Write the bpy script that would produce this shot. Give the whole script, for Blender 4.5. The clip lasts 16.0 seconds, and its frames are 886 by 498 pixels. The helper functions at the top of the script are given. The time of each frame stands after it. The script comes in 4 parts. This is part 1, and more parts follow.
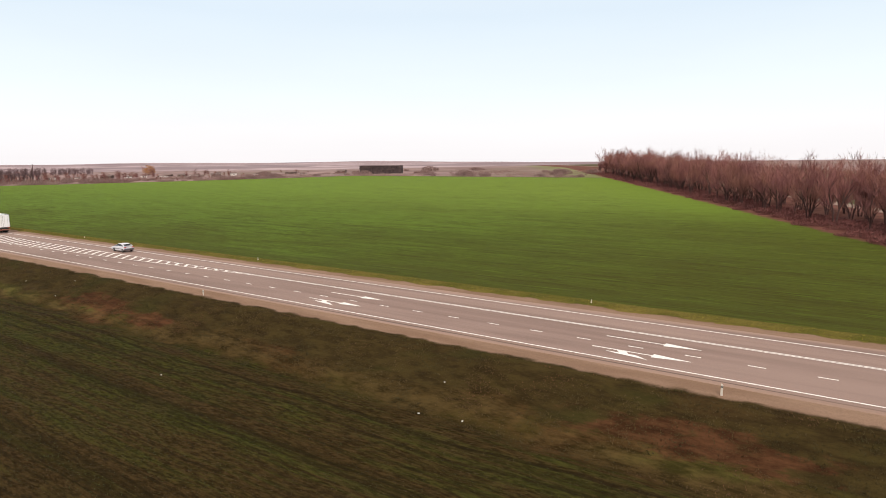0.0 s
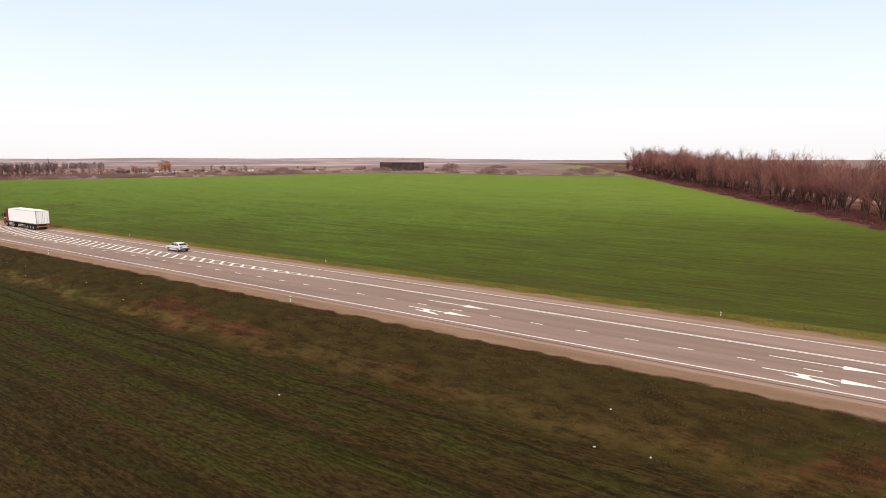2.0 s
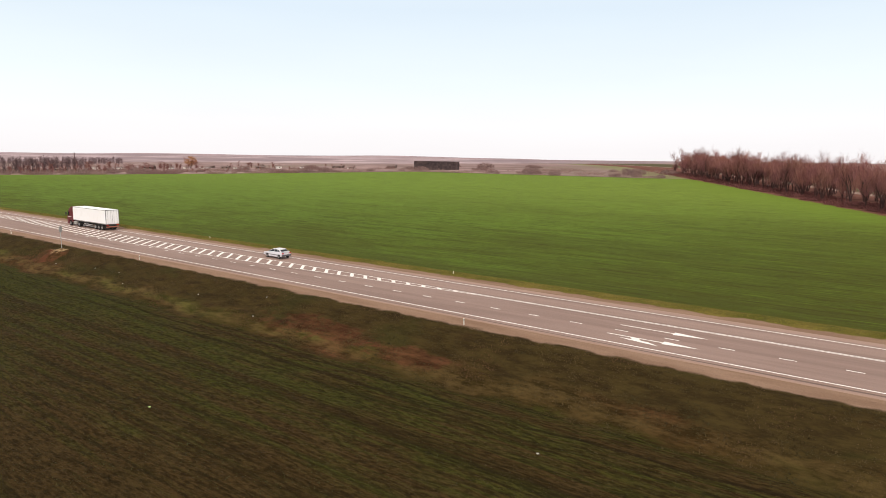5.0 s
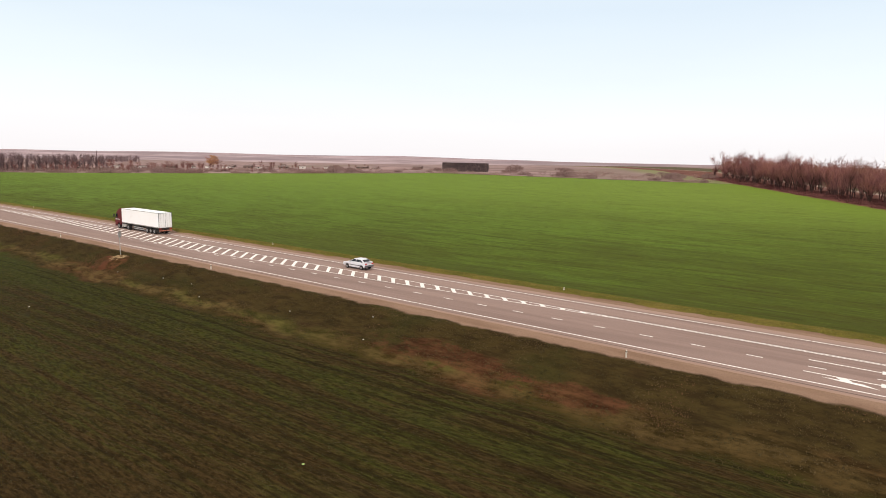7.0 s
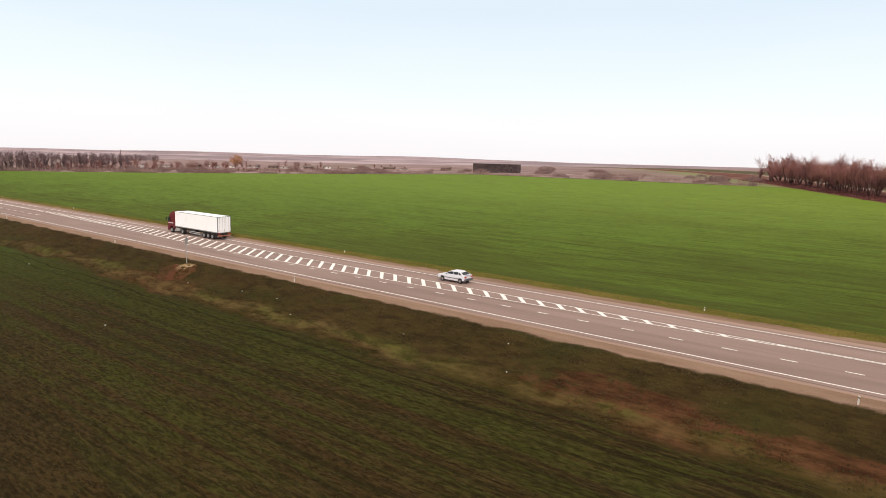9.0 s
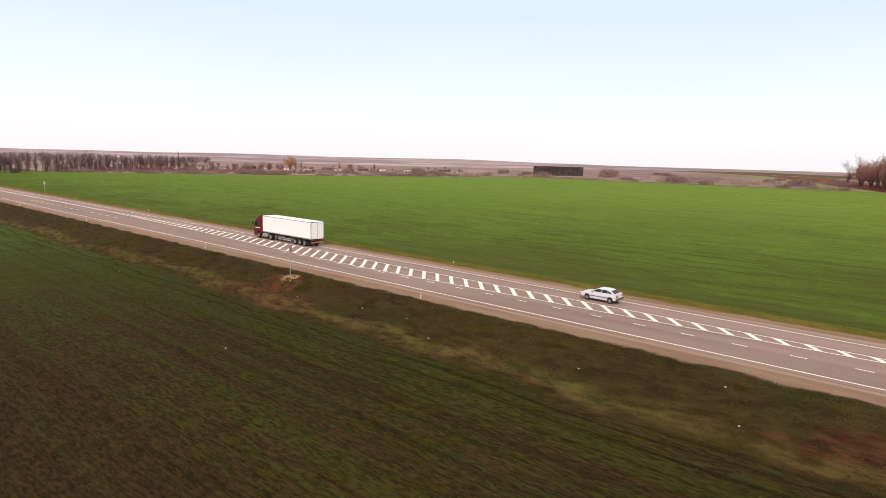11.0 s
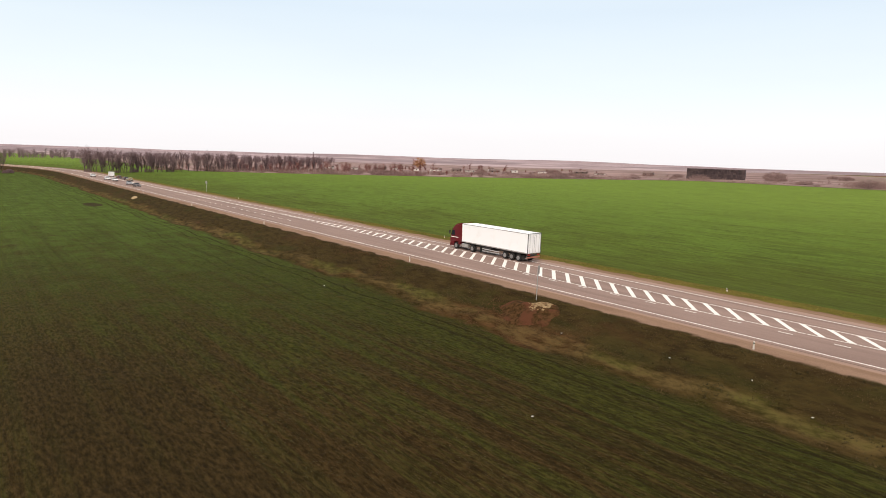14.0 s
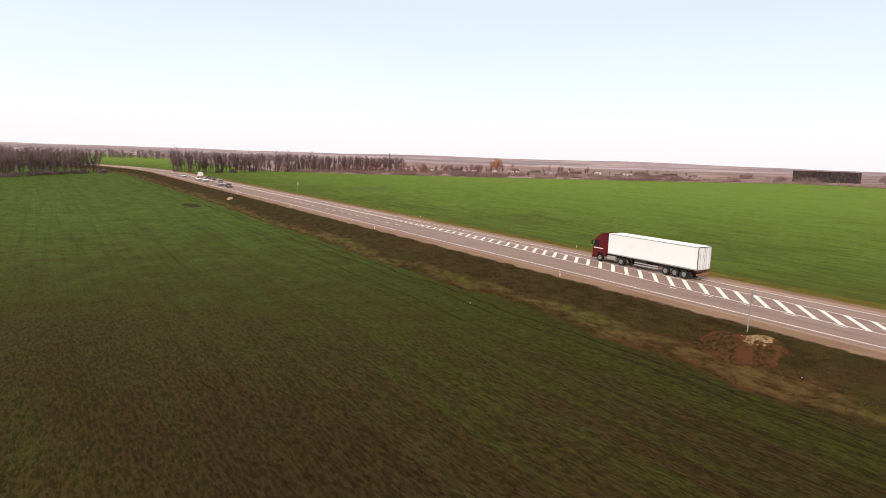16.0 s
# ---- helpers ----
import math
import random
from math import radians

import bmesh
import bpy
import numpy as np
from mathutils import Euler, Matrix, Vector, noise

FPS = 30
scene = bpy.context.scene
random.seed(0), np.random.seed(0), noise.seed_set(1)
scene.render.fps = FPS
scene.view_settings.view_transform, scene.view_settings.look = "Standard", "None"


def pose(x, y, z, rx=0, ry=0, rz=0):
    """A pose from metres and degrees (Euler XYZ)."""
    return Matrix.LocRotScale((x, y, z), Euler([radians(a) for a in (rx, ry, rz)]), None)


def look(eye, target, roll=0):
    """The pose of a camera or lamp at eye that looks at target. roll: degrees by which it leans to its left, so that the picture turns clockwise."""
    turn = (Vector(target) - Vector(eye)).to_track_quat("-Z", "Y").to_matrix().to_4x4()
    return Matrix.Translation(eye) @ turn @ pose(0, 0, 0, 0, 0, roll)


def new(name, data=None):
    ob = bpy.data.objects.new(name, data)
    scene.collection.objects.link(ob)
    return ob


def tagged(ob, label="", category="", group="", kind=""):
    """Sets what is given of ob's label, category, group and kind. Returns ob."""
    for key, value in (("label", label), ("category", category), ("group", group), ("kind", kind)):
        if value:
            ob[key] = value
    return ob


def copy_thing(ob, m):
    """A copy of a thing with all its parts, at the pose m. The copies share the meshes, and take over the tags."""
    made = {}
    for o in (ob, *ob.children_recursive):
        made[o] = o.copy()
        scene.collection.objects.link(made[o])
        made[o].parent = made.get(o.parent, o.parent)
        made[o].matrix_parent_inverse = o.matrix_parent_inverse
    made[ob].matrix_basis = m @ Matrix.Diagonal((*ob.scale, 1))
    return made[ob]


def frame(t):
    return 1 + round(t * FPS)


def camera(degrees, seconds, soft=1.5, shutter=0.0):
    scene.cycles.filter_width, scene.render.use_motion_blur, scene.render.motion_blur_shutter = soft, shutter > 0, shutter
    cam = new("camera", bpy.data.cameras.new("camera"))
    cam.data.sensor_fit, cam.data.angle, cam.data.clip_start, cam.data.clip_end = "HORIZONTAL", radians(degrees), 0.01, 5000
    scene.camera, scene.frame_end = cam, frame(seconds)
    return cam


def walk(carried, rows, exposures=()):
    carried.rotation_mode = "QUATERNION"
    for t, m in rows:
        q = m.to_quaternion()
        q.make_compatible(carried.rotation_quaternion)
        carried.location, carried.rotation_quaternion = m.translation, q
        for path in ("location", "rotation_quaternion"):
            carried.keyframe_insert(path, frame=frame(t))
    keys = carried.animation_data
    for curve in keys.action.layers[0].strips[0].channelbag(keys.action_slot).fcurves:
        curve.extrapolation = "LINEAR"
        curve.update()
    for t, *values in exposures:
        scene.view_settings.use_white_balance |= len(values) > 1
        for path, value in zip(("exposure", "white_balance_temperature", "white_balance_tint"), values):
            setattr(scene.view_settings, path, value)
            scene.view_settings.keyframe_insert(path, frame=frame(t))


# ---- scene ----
cam = camera(71.7, 16.0, soft=0.9)
PATH = [
    (0, (45.198, -43.731, 13.538), (44.070, -42.103, 13.257), -0.43),
    (0.5, (42.409, -44.250, 13.578), (41.279, -42.624, 13.296), -0.32),
    (1, (39.635, -44.689, 13.614), (38.502, -43.065, 13.329), -0.19),
    (1.5, (36.898, -45.075, 13.648), (35.761, -43.455, 13.359), -0.07),
    (2, (34.326, -45.500, 13.665), (33.189, -43.881, 13.375), 0.03),
    (2.5, (31.666, -45.962, 13.684), (30.520, -44.349, 13.393), 0.13),
    (3, (28.843, -46.503, 13.710), (27.699, -44.889, 13.417), 0.23),
    (3.5, (25.884, -47.077, 13.738), (24.738, -45.464, 13.443), 0.33),
    (4, (22.838, -47.582, 13.768), (21.699, -45.964, 13.476), 0.47),
    (6.5, (6.665, -48.748, 13.949), (5.482, -47.163, 13.651), 1.11),
    (7, (3.363, -48.946, 13.951), (2.187, -47.355, 13.659), 1.22),
    (7.5, (0.083, -49.131, 13.917), (-1.088, -47.536, 13.626), 1.27),
    (8, (-3.138, -49.257, 13.859), (-4.309, -47.662, 13.569), 1.36),
    (8.5, (-6.467, -49.314, 13.814), (-7.653, -47.730, 13.522), 1.43),
    (9, (-9.988, -49.251, 13.783), (-11.192, -47.680, 13.492), 1.48),
    (11.5, (-26.868, -49.223, 13.218), (-28.211, -47.769, 12.930), 1.64),
    (12, (-30.527, -49.194, 13.134), (-31.917, -47.785, 12.843), 1.67),
    (12.5, (-34.174, -49.329, 13.046), (-35.601, -47.959, 12.755), 1.70),
    (13, (-37.782, -49.649, 12.945), (-39.245, -48.317, 12.653), 1.75),
    (13.5, (-41.269, -50.115, 12.842), (-42.769, -48.825, 12.548), 1.79),
    (14, (-44.597, -50.664, 12.757), (-46.135, -49.419, 12.465), 1.81),
    (14.5, (-47.800, -51.264, 12.688), (-49.363, -50.051, 12.395), 1.85),
    (15, (-51.032, -52.024, 12.625), (-52.629, -50.857, 12.331), 1.86),
    (15.5, (-54.206, -52.884, 12.569), (-55.832, -51.758, 12.274), 1.88),
    (16, (-57.265, -53.790, 12.530), (-58.919, -52.706, 12.234), 1.90),
]
walk(cam, [(t, look(eye, target, roll)) for t, eye, target, roll in PATH])

# ---- light: thin bright overcast, a veiled sun behind and to the side ----
SUN_AZ, SUN_EL = radians(144), radians(42)
world = bpy.data.worlds.new("world")
scene.world = world
world.use_nodes = True
wn = world.node_tree
wn.nodes.clear()
sky = wn.nodes.new("ShaderNodeTexSky")
sky.sky_type, sky.sun_disc = "NISHITA", False
sky.sun_elevation, sky.sun_rotation = SUN_EL, SUN_AZ
sky.air_density, sky.dust_density, sky.ozone_density = 1.0, 4.0, 1.0
sky_gain = wn.nodes.new("ShaderNodeVectorMath")
sky_gain.operation = "SCALE"
sky_gain.inputs[3].default_value = 1.0
coord = wn.nodes.new("ShaderNodeTexCoord")
split = wn.nodes.new("ShaderNodeSeparateXYZ")
ramp = wn.nodes.new("ShaderNodeValToRGB")
els = ramp.color_ramp.elements
els[0].position, els[0].color = 0.0, (10.5, 10.1, 10.2, 1)
els[1].position, els[1].color = 1.0, (11.2, 10.3, 9.4, 1)
for at, col in ((0.05, (10.8, 10.6, 10.7)), (0.11, (9.7, 10.5, 10.8)), (0.22, (8.1, 9.25, 10.3)), (0.40, (9.0, 9.6, 10.0)), (0.65, (10.6, 10.1, 9.5))):
    e = els.new(at)
    e.color = (*col, 1)
veil_mix = wn.nodes.new("ShaderNodeMix")
veil_mix.data_type = "RGBA"
veil_mix.inputs[0].default_value = 0.93
cloud = wn.nodes.new("ShaderNodeTexNoise")
cloud.inputs["Scale"].default_value, cloud.inputs["Detail"].default_value = 2.2, 4
stretch = wn.nodes.new("ShaderNodeMapping")
stretch.inputs["Scale"].default_value = (1, 1, 6)
cl_range = wn.nodes.new("ShaderNodeMapRange")
cl_range.inputs[1].default_value, cl_range.inputs[2].default_value = 0.3, 0.7
cl_range.inputs[3].default_value, cl_range.inputs[4].default_value = 0.985, 1.015
cl_mul = wn.nodes.new("ShaderNodeVectorMath")
cl_mul.operation = "SCALE"
bg = wn.nodes.new("ShaderNodeBackground")
bg.inputs[1].default_value = 0.1
wout = wn.nodes.new("ShaderNodeOutputWorld")
wn.links.new(coord.outputs["Generated"], split.inputs[0])
wn.links.new(split.outputs[2], ramp.inputs[0])
wn.links.new(sky.outputs[0], sky_gain.inputs[0])
wn.links.new(sky_gain.outputs[0], veil_mix.inputs[6])
wn.links.new(ramp.outputs[0], cl_mul.inputs[0])
wn.links.new(coord.outputs["Generated"], stretch.inputs[0])
wn.links.new(stretch.outputs[0], cloud.inputs["Vector"])
wn.links.new(cloud.outputs[0], cl_range.inputs[0])
wn.links.new(cl_range.outputs[0], cl_mul.inputs[3])
wn.links.new(cl_mul.outputs[0], veil_mix.inputs[7])
wn.links.new(veil_mix.outputs[2], bg.inputs[0])
wn.links.new(bg.outputs[0], wout.inputs[0])

sun_data = bpy.data.lights.new("sun", "SUN")
sun_data.energy, sun_data.angle, sun_data.color = 2.4, radians(16), (1.0, 0.88, 0.76)
sun = new("sun", sun_data)
sun.matrix_basis = look((40, -60, 80), (40 - 55 * math.cos(radians(-54)), -60 - 55 * math.sin(radians(-54)), 30))


# ---- materials ----
def material(name, base, rough=0.8, metal=0.0, spots=(), bump=0.0, bump_scale=20.0, island=0.0, each=0.0):
    """Principled surface. spots: rows of (scale, lo, hi, colour, strength), noise patches in metres laid over the base colour.
    island, each: brightness spread from piece to piece."""
    m = bpy.data.materials.new(name)
    m.use_nodes = True
    nt = m.node_tree
    p = nt.nodes["Principled BSDF"]
    p.inputs["Roughness"].default_value, p.inputs["Metallic"].default_value = rough, metal
    p.inputs["Specular IOR Level"].default_value = 0.3
    geo = nt.nodes.new("ShaderNodeNewGeometry")
    rgb = nt.nodes.new("ShaderNodeRGB")
    rgb.outputs[0].default_value = (*base, 1)
    colour = rgb.outputs[0]
    for scale, lo, hi, col, strength in spots:
        no = nt.nodes.new("ShaderNodeTexNoise")
        no.inputs["Scale"].default_value, no.inputs["Detail"].default_value = scale, 5
        mr = nt.nodes.new("ShaderNodeMapRange")
        mr.inputs[1].default_value, mr.inputs[2].default_value, mr.inputs[4].default_value = lo, hi, strength
        mx = nt.nodes.new("ShaderNodeMix")
        mx.data_type = "RGBA"
        mx.inputs[7].default_value = (*col, 1)
        nt.links.new(geo.outputs["Position"], no.inputs["Vector"])
        nt.links.new(no.outputs[0], mr.inputs[0])
        nt.links.new(mr.outputs[0], mx.inputs[0])
        nt.links.new(colour, mx.inputs[6])
        colour = mx.outputs[2]
    if island or each:
        if island:
            source = geo.outputs["Random Per Island"]
        else:
            source = nt.nodes.new("ShaderNodeObjectInfo").outputs["Random"]
        mr = nt.nodes.new("ShaderNodeMapRange")
        mr.inputs[3].default_value, mr.inputs[4].default_value = 1 - (island or each), 1 + (island or each)
        hs = nt.nodes.new("ShaderNodeHueSaturation")
        nt.links.new(source, mr.inputs[0])
        nt.links.new(mr.outputs[0], hs.inputs["Value"])
        nt.links.new(colour, hs.inputs["Color"])
        colour = hs.outputs[0]
    nt.links.new(colour, p.inputs["Base Color"])
    if bump:
        no = nt.nodes.new("ShaderNodeTexNoise")
        no.inputs["Scale"].default_value, no.inputs["Detail"].default_value = bump_scale, 4
        bp = nt.nodes.new("ShaderNodeBump")
        bp.inputs["Distance"].default_value = bump
        nt.links.new(geo.outputs["Position"], no.inputs["Vector"])
        nt.links.new(no.outputs[0], bp.inputs["Height"])
        nt.links.new(bp.outputs[0], p.inputs["Normal"])
    return m


class Nodes:
    """A small helper to chain shader nodes on the world position."""

    def __init__(self, name, rough=0.9):
        self.mat = bpy.data.materials.new(name)
        self.mat.use_nodes = True
        self.nt = self.mat.node_tree
        self.p = self.nt.nodes["Principled BSDF"]
        self.p.inputs["Roughness"].default_value = rough
        self.p.inputs["Specular IOR Level"].default_value = 0.03
        self.pos = self.nt.nodes.new("ShaderNodeNewGeometry").outputs["Position"]
        sp = self.nt.nodes.new("ShaderNodeSeparateXYZ")
        self.link(self.pos, sp.inputs[0])
        self.x, self.y, self.z = sp.outputs

    def link(self, a, b):
        self.nt.links.new(a, b)

    def noise(self, scale, detail=5, stretch=(1, 1, 1), turn=0.0, rough=0.55):
        mp = self.nt.nodes.new("ShaderNodeMapping")
        mp.inputs["Scale"].default_value = stretch
        mp.inputs["Rotation"].default_value = (0, 0, turn)
        no = self.nt.nodes.new("ShaderNodeTexNoise")
        no.inputs["Scale"].default_value, no.inputs["Detail"].default_value = scale, detail
        no.inputs["Roughness"].default_value = rough
        self.link(self.pos, mp.inputs[0])
        self.link(mp.outputs[0], no.inputs["Vector"])
        return no.outputs[0]

    def span(self, v, a, b, lo=0.0, hi=1.0, smooth=True):
        mr = self.nt.nodes.new("ShaderNodeMapRange")
        mr.interpolation_type = "SMOOTHSTEP" if smooth else "LINEAR"
        for n, val in zip((1, 2, 3, 4), (a, b, lo, hi)):
            mr.inputs[n].default_value = val
        self.link(v, mr.inputs[0])
        return mr.outputs[0]

    def math(self, op, a, b=None):
        n = self.nt.nodes.new("ShaderNodeMath")
        n.operation = op
        for k, v in enumerate((a, b)):
            if v is None:
                continue
            if isinstance(v, (int, float)):
                n.inputs[k].default_value = v
            else:
                self.link(v, n.inputs[k])
        return n.outputs[0]

    def mix(self, f, a, b):
        n = self.nt.nodes.new("ShaderNodeMix")
        n.data_type = "RGBA"
        for k, v in ((0, f), (6, a), (7, b)):
            if isinstance(v, tuple):
                n.inputs[k].default_value = (*v, 1)
            elif isinstance(v, (int, float)):
                n.inputs[k].default_value = v
            else:
                self.link(v, n.inputs[k])
        return n.outputs[2]

    def done(self, colour, height=None, distance=0.05):
        self.link(colour, self.p.inputs["Base Color"])
        if height is not None:
            bp = self.nt.nodes.new("ShaderNodeBump")
            bp.inputs["Distance"].default_value = distance
            self.link(height, bp.inputs["Height"])
            self.link(bp.outputs[0], self.p.inputs["Normal"])
        return self.mat


def ground_material():
    n = Nodes("ground_cover", 0.95)
    # across the road, following its bend
    flat_y = n.y
    n.y = n.math("ADD", flat_y, n.math("DIVIDE", n.math("POWER", n.math("MAXIMUM", n.math("SUBTRACT", -400.0, n.x), 0.0), 2.0), 700.0))
    big = n.noise(0.035, 4)
    mid = n.noise(0.3, 6)
    fine = n.noise(3.0, 6)
    grit = n.noise(14.0, 4)
    # sown rows run along the road, crossed by drill and tramline marks
    rows = n.noise(1.6, 6, (0.022, 1.5, 1), 0.02, 0.7)
    rows2 = n.noise(0.25, 4, (0.12, 1.4, 1), 0.06)
    wide = n.noise(0.33, 4, (0.03, 1.2, 1), 0.03)
    tuft = n.noise(5.0, 6, (0.28, 1, 1), 0.02, 0.72)
    # near field: young crop over dark soil
    soil = n.mix(n.span(tuft, 0.35, 0.65), (0.018, 0.0105, 0.0035), (0.054, 0.033, 0.012))
    crop = n.mix(n.span(tuft, 0.35, 0.65), (0.017, 0.015, 0.004), (0.050, 0.050, 0.010))
    cover = n.math("ADD", n.span(rows, 0.36, 0.64, -0.35, 0.35), n.math("ADD", n.span(mid, 0.3, 0.7, -0.22, 0.22), n.span(big, 0.35, 0.65, -0.1, 0.25)))
    cover = n.math("ADD", cover, n.span(wide, 0.38, 0.62, -0.3, 0.3))
    cover = n.math("ADD", cover, n.span(grit, 0.3, 0.7, -0.08, 0.08))
    cover = n.math("ADD", cover, n.span(n.x, 20.0, -150.0, 0.20, 1.0))
    # barer, browner soil towards the near side, with lens vignetting partly painted in
    cover = n.math("ADD", cover, n.span(n.y, -16.0, -46.0, 0.10, -1.0))
    near = n.mix(n.span(cover, -0.1, 1.0), soil, crop)
    near = n.mix(n.span(n.x, -65.0, -220.0, 0.0, 0.88), near, n.mix(n.span(mid, 0.3, 0.7), (0.058, 0.084, 0.014), (0.082, 0.128, 0.022)))
    streak = n.noise(0.7, 3, (0.012, 1.6, 1), 0.02)
    near = n.mix(n.span(n.noise(0.5, 4, (0.07, 1.3, 1), 0.04, 0.7), 0.48, 0.68, 0.0, 0.45), near, n.mix(n.span(tuft, 0.3, 0.7), (0.024, 0.027, 0.006), (0.052, 0.062, 0.012)))
    thin = n.span(n.x, -30.0, -110.0, 1.0, 0.3)
    near = n.mix(n.math("MULTIPLY", thin, n.span(streak, 0.53, 0.64, 0.0, 0.45)), near, (0.013, 0.009, 0.003))
    near = n.mix(n.math("MULTIPLY", thin, n.span(n.noise(1.9, 4, (0.016, 1.4, 1), 0.02, 0.6), 0.55, 0.63, 0.0, 0.5)), near, (0.011, 0.008, 0.003))
    near = n.mix(n.span(n.noise(0.9, 4, (1.0, 0.3, 1), 0.5, 0.7), 0.52, 0.66, 0.0, 0.25), near, (0.020, 0.015, 0.005))
    near = n.mix(n.span(n.noise(0.45, 5, (0.5, 1, 1), 0.3, 0.7), 0.50, 0.66, 0.0, 0.35), near, n.mix(n.span(tuft, 0.35, 0.65), (0.022, 0.015, 0.005), (0.070, 0.047, 0.018)))
    near = n.mix(n.span(n.noise(7.0, 3, (0.5, 1, 1), 0.1, 0.6), 0.63, 0.71, 0.0, 0.35), near, (0.115, 0.080, 0.042))
    near = n.mix(n.span(n.noise(2.2, 4, (0.35, 1, 1), 0.25, 0.7), 0.54, 0.66, 0.0, 0.35), near, (0.012, 0.009, 0.003))
    near = n.mix(n.math("MULTIPLY", n.math("MULTIPLY", n.span(n.y, -30.0, -44.0), n.span(n.x, -150.0, -85.0)), n.span(n.noise(0.12, 5, (0.35, 1, 1), 0.05, 0.65), 0.38, 0.60, 0.15, 0.6)), near, n.mix(n.span(tuft, 0.35, 0.65), (0.013, 0.009, 0.004), (0.040, 0.026, 0.010)))
    # wheel tracks along the headland
    lane = n.math("ADD", n.y, n.span(n.noise(0.06, 3, (1, 0.2, 1)), 0.2, 0.8, -0.9, 0.9))
    for at, deep in ((-15.9, 0.75), (-17.6, 0.6), (-21.8, 0.4), (-23.6, 0.35)):
        gap = n.math("ABSOLUTE", n.math("SUBTRACT", lane, at))
        near = n.mix(n.math("MULTIPLY", n.span(gap, 0.24, 0.08), n.span(fine, 0.3, 0.55, 0.3 * deep, deep)), near, (0.014, 0.009, 0.004))
    # far field: denser, lighter green
    farc = n.mix(n.span(n.noise(0.12, 5, (0.12, 1.0, 1), 0.3), 0.35, 0.65), (0.074, 0.104, 0.016), (0.096, 0.152, 0.020))
    farc = n.mix(n.span(rows2, 0.4, 0.7, 0, 0.5), farc, (0.070, 0.074, 0.013))
    # haze painted into the crop colour: green pales away from the road
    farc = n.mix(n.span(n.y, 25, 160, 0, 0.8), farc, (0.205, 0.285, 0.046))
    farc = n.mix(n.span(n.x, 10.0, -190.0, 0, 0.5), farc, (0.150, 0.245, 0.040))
    farc = n.mix(n.math("MULTIPLY", n.span(n.x, -30.0, 35.0), n.span(n.y, 120.0, 60.0, 0.0, 0.62)), farc, (0.070, 0.070, 0.013))
    farc = n.mix(n.span(n.noise(1.1, 6, (0.16, 1.5, 1), 0.02, 0.75), 0.50, 0.66, 0, 0.42), farc, (0.048, 0.042, 0.010))
    ridge = n.math("MULTIPLY", n.span(n.noise(0.45, 6, (0.22, 1, 1), 0.02, 0.8), 0.47, 0.62), n.span(n.y, 15, 110, 0.5, 0.1))
    farc = n.mix(ridge, farc, (0.044, 0.042, 0.009))
    farc = n.mix(n.span(n.math("ADD", n.y, n.span(big, 0.3, 0.7, -14, 14)), 50, 14, 0, 0.42), farc, (0.056, 0.048, 0.011))
    farc = n.mix(n.span(n.noise(1.3, 6, (0.05, 1.5, 1), 0.01, 0.75), 0.53, 0.60, 0, 0.5), farc, (0.036, 0.032, 0.009))
    farc = n.mix(n.span(tuft, 0.42, 0.68, 0, 0.5), farc, (0.036, 0.040, 0.008))
    farc = n.mix(n.span(n.noise(3.2, 5, (0.10, 1.4, 1), 0.03, 0.7), 0.52, 0.64, 0, 0.45), farc, (0.034, 0.036, 0.008))
    farc = n.mix(n.span(n.noise(1.5, 5, (0.09, 1.4, 1), -0.03, 0.7), 0.55, 0.66, 0, 0.5), farc, (0.105, 0.160, 0.018))
    # rough verge: moss bank, a dry ochre strip in the ditch, russet weeds
    wob = n.math("ADD", n.y, n.span(n.noise(0.12, 4), 0.2, 0.8, -1.3, 1.3))
    straw = n.noise(1.2, 6, (0.4, 1, 1), 0, 0.7)
    dry = n.mix(n.span(straw, 0.35, 0.65), (0.024, 0.016, 0.005), (0.068, 0.043, 0.015))
    dry = n.mix(n.span(n.noise(0.08, 4, (0.5, 1, 1)), 0.46, 0.60, 0, 0.8), dry, n.mix(n.span(straw, 0.35, 0.65), (0.034, 0.012, 0.005), (0.115, 0.045, 0.022)))
    dry = n.mix(n.span(n.noise(0.16, 4, (0.5, 1, 1)), 0.50, 0.64, 0, 0.75), dry, (0.045, 0.038, 0.009))
    dry = n.mix(n.span(tuft, 0.45, 0.7, 0, 0.6), dry, (0.016, 0.011, 0.004))
    moss = n.mix(n.span(straw, 0.35, 0.65), (0.028, 0.018, 0.007), (0.052, 0.036, 0.012))
    moss = n.mix(n.span(n.noise(0.16, 4, (0.4, 1, 1)), 0.52, 0.68, 0, 0.45), moss, (0.062, 0.032, 0.014))
    moss = n.mix(n.span(n.noise(0.22, 4, (0.5, 1, 1), 0.3), 0.54, 0.66, 0, 0.4), moss, (0.034, 0.036, 0.009))
    moss = n.mix(n.span(tuft, 0.45, 0.7, 0, 0.4), moss, (0.014, 0.011, 0.004))
    straw_line = n.math("MULTIPLY", n.math("MULTIPLY", n.span(wob, -13.6, -12.9), n.span(wob, -11.4, -12.2)), n.span(n.x, 10.0, -70.0, 0.35, 1.0))
    dry = n.mix(n.math("MULTIPLY", straw_line, n.span(straw, 0.36, 0.62, 0.1, 0.75)), dry, (0.105, 0.072, 0.027))
    lush = n.math("MULTIPLY", n.math("MULTIPLY", n.span(wob, -13.2, -12.4), n.span(wob, -10.4, -11.4)), n.span(n.noise(0.11, 4, (0.6, 1, 1), 0.2), 0.50, 0.62, 0.0, 0.45))
    dry = n.mix(lush, dry, n.mix(n.span(straw, 0.35, 0.65), (0.040, 0.046, 0.009), (0.085, 0.092, 0.018)))
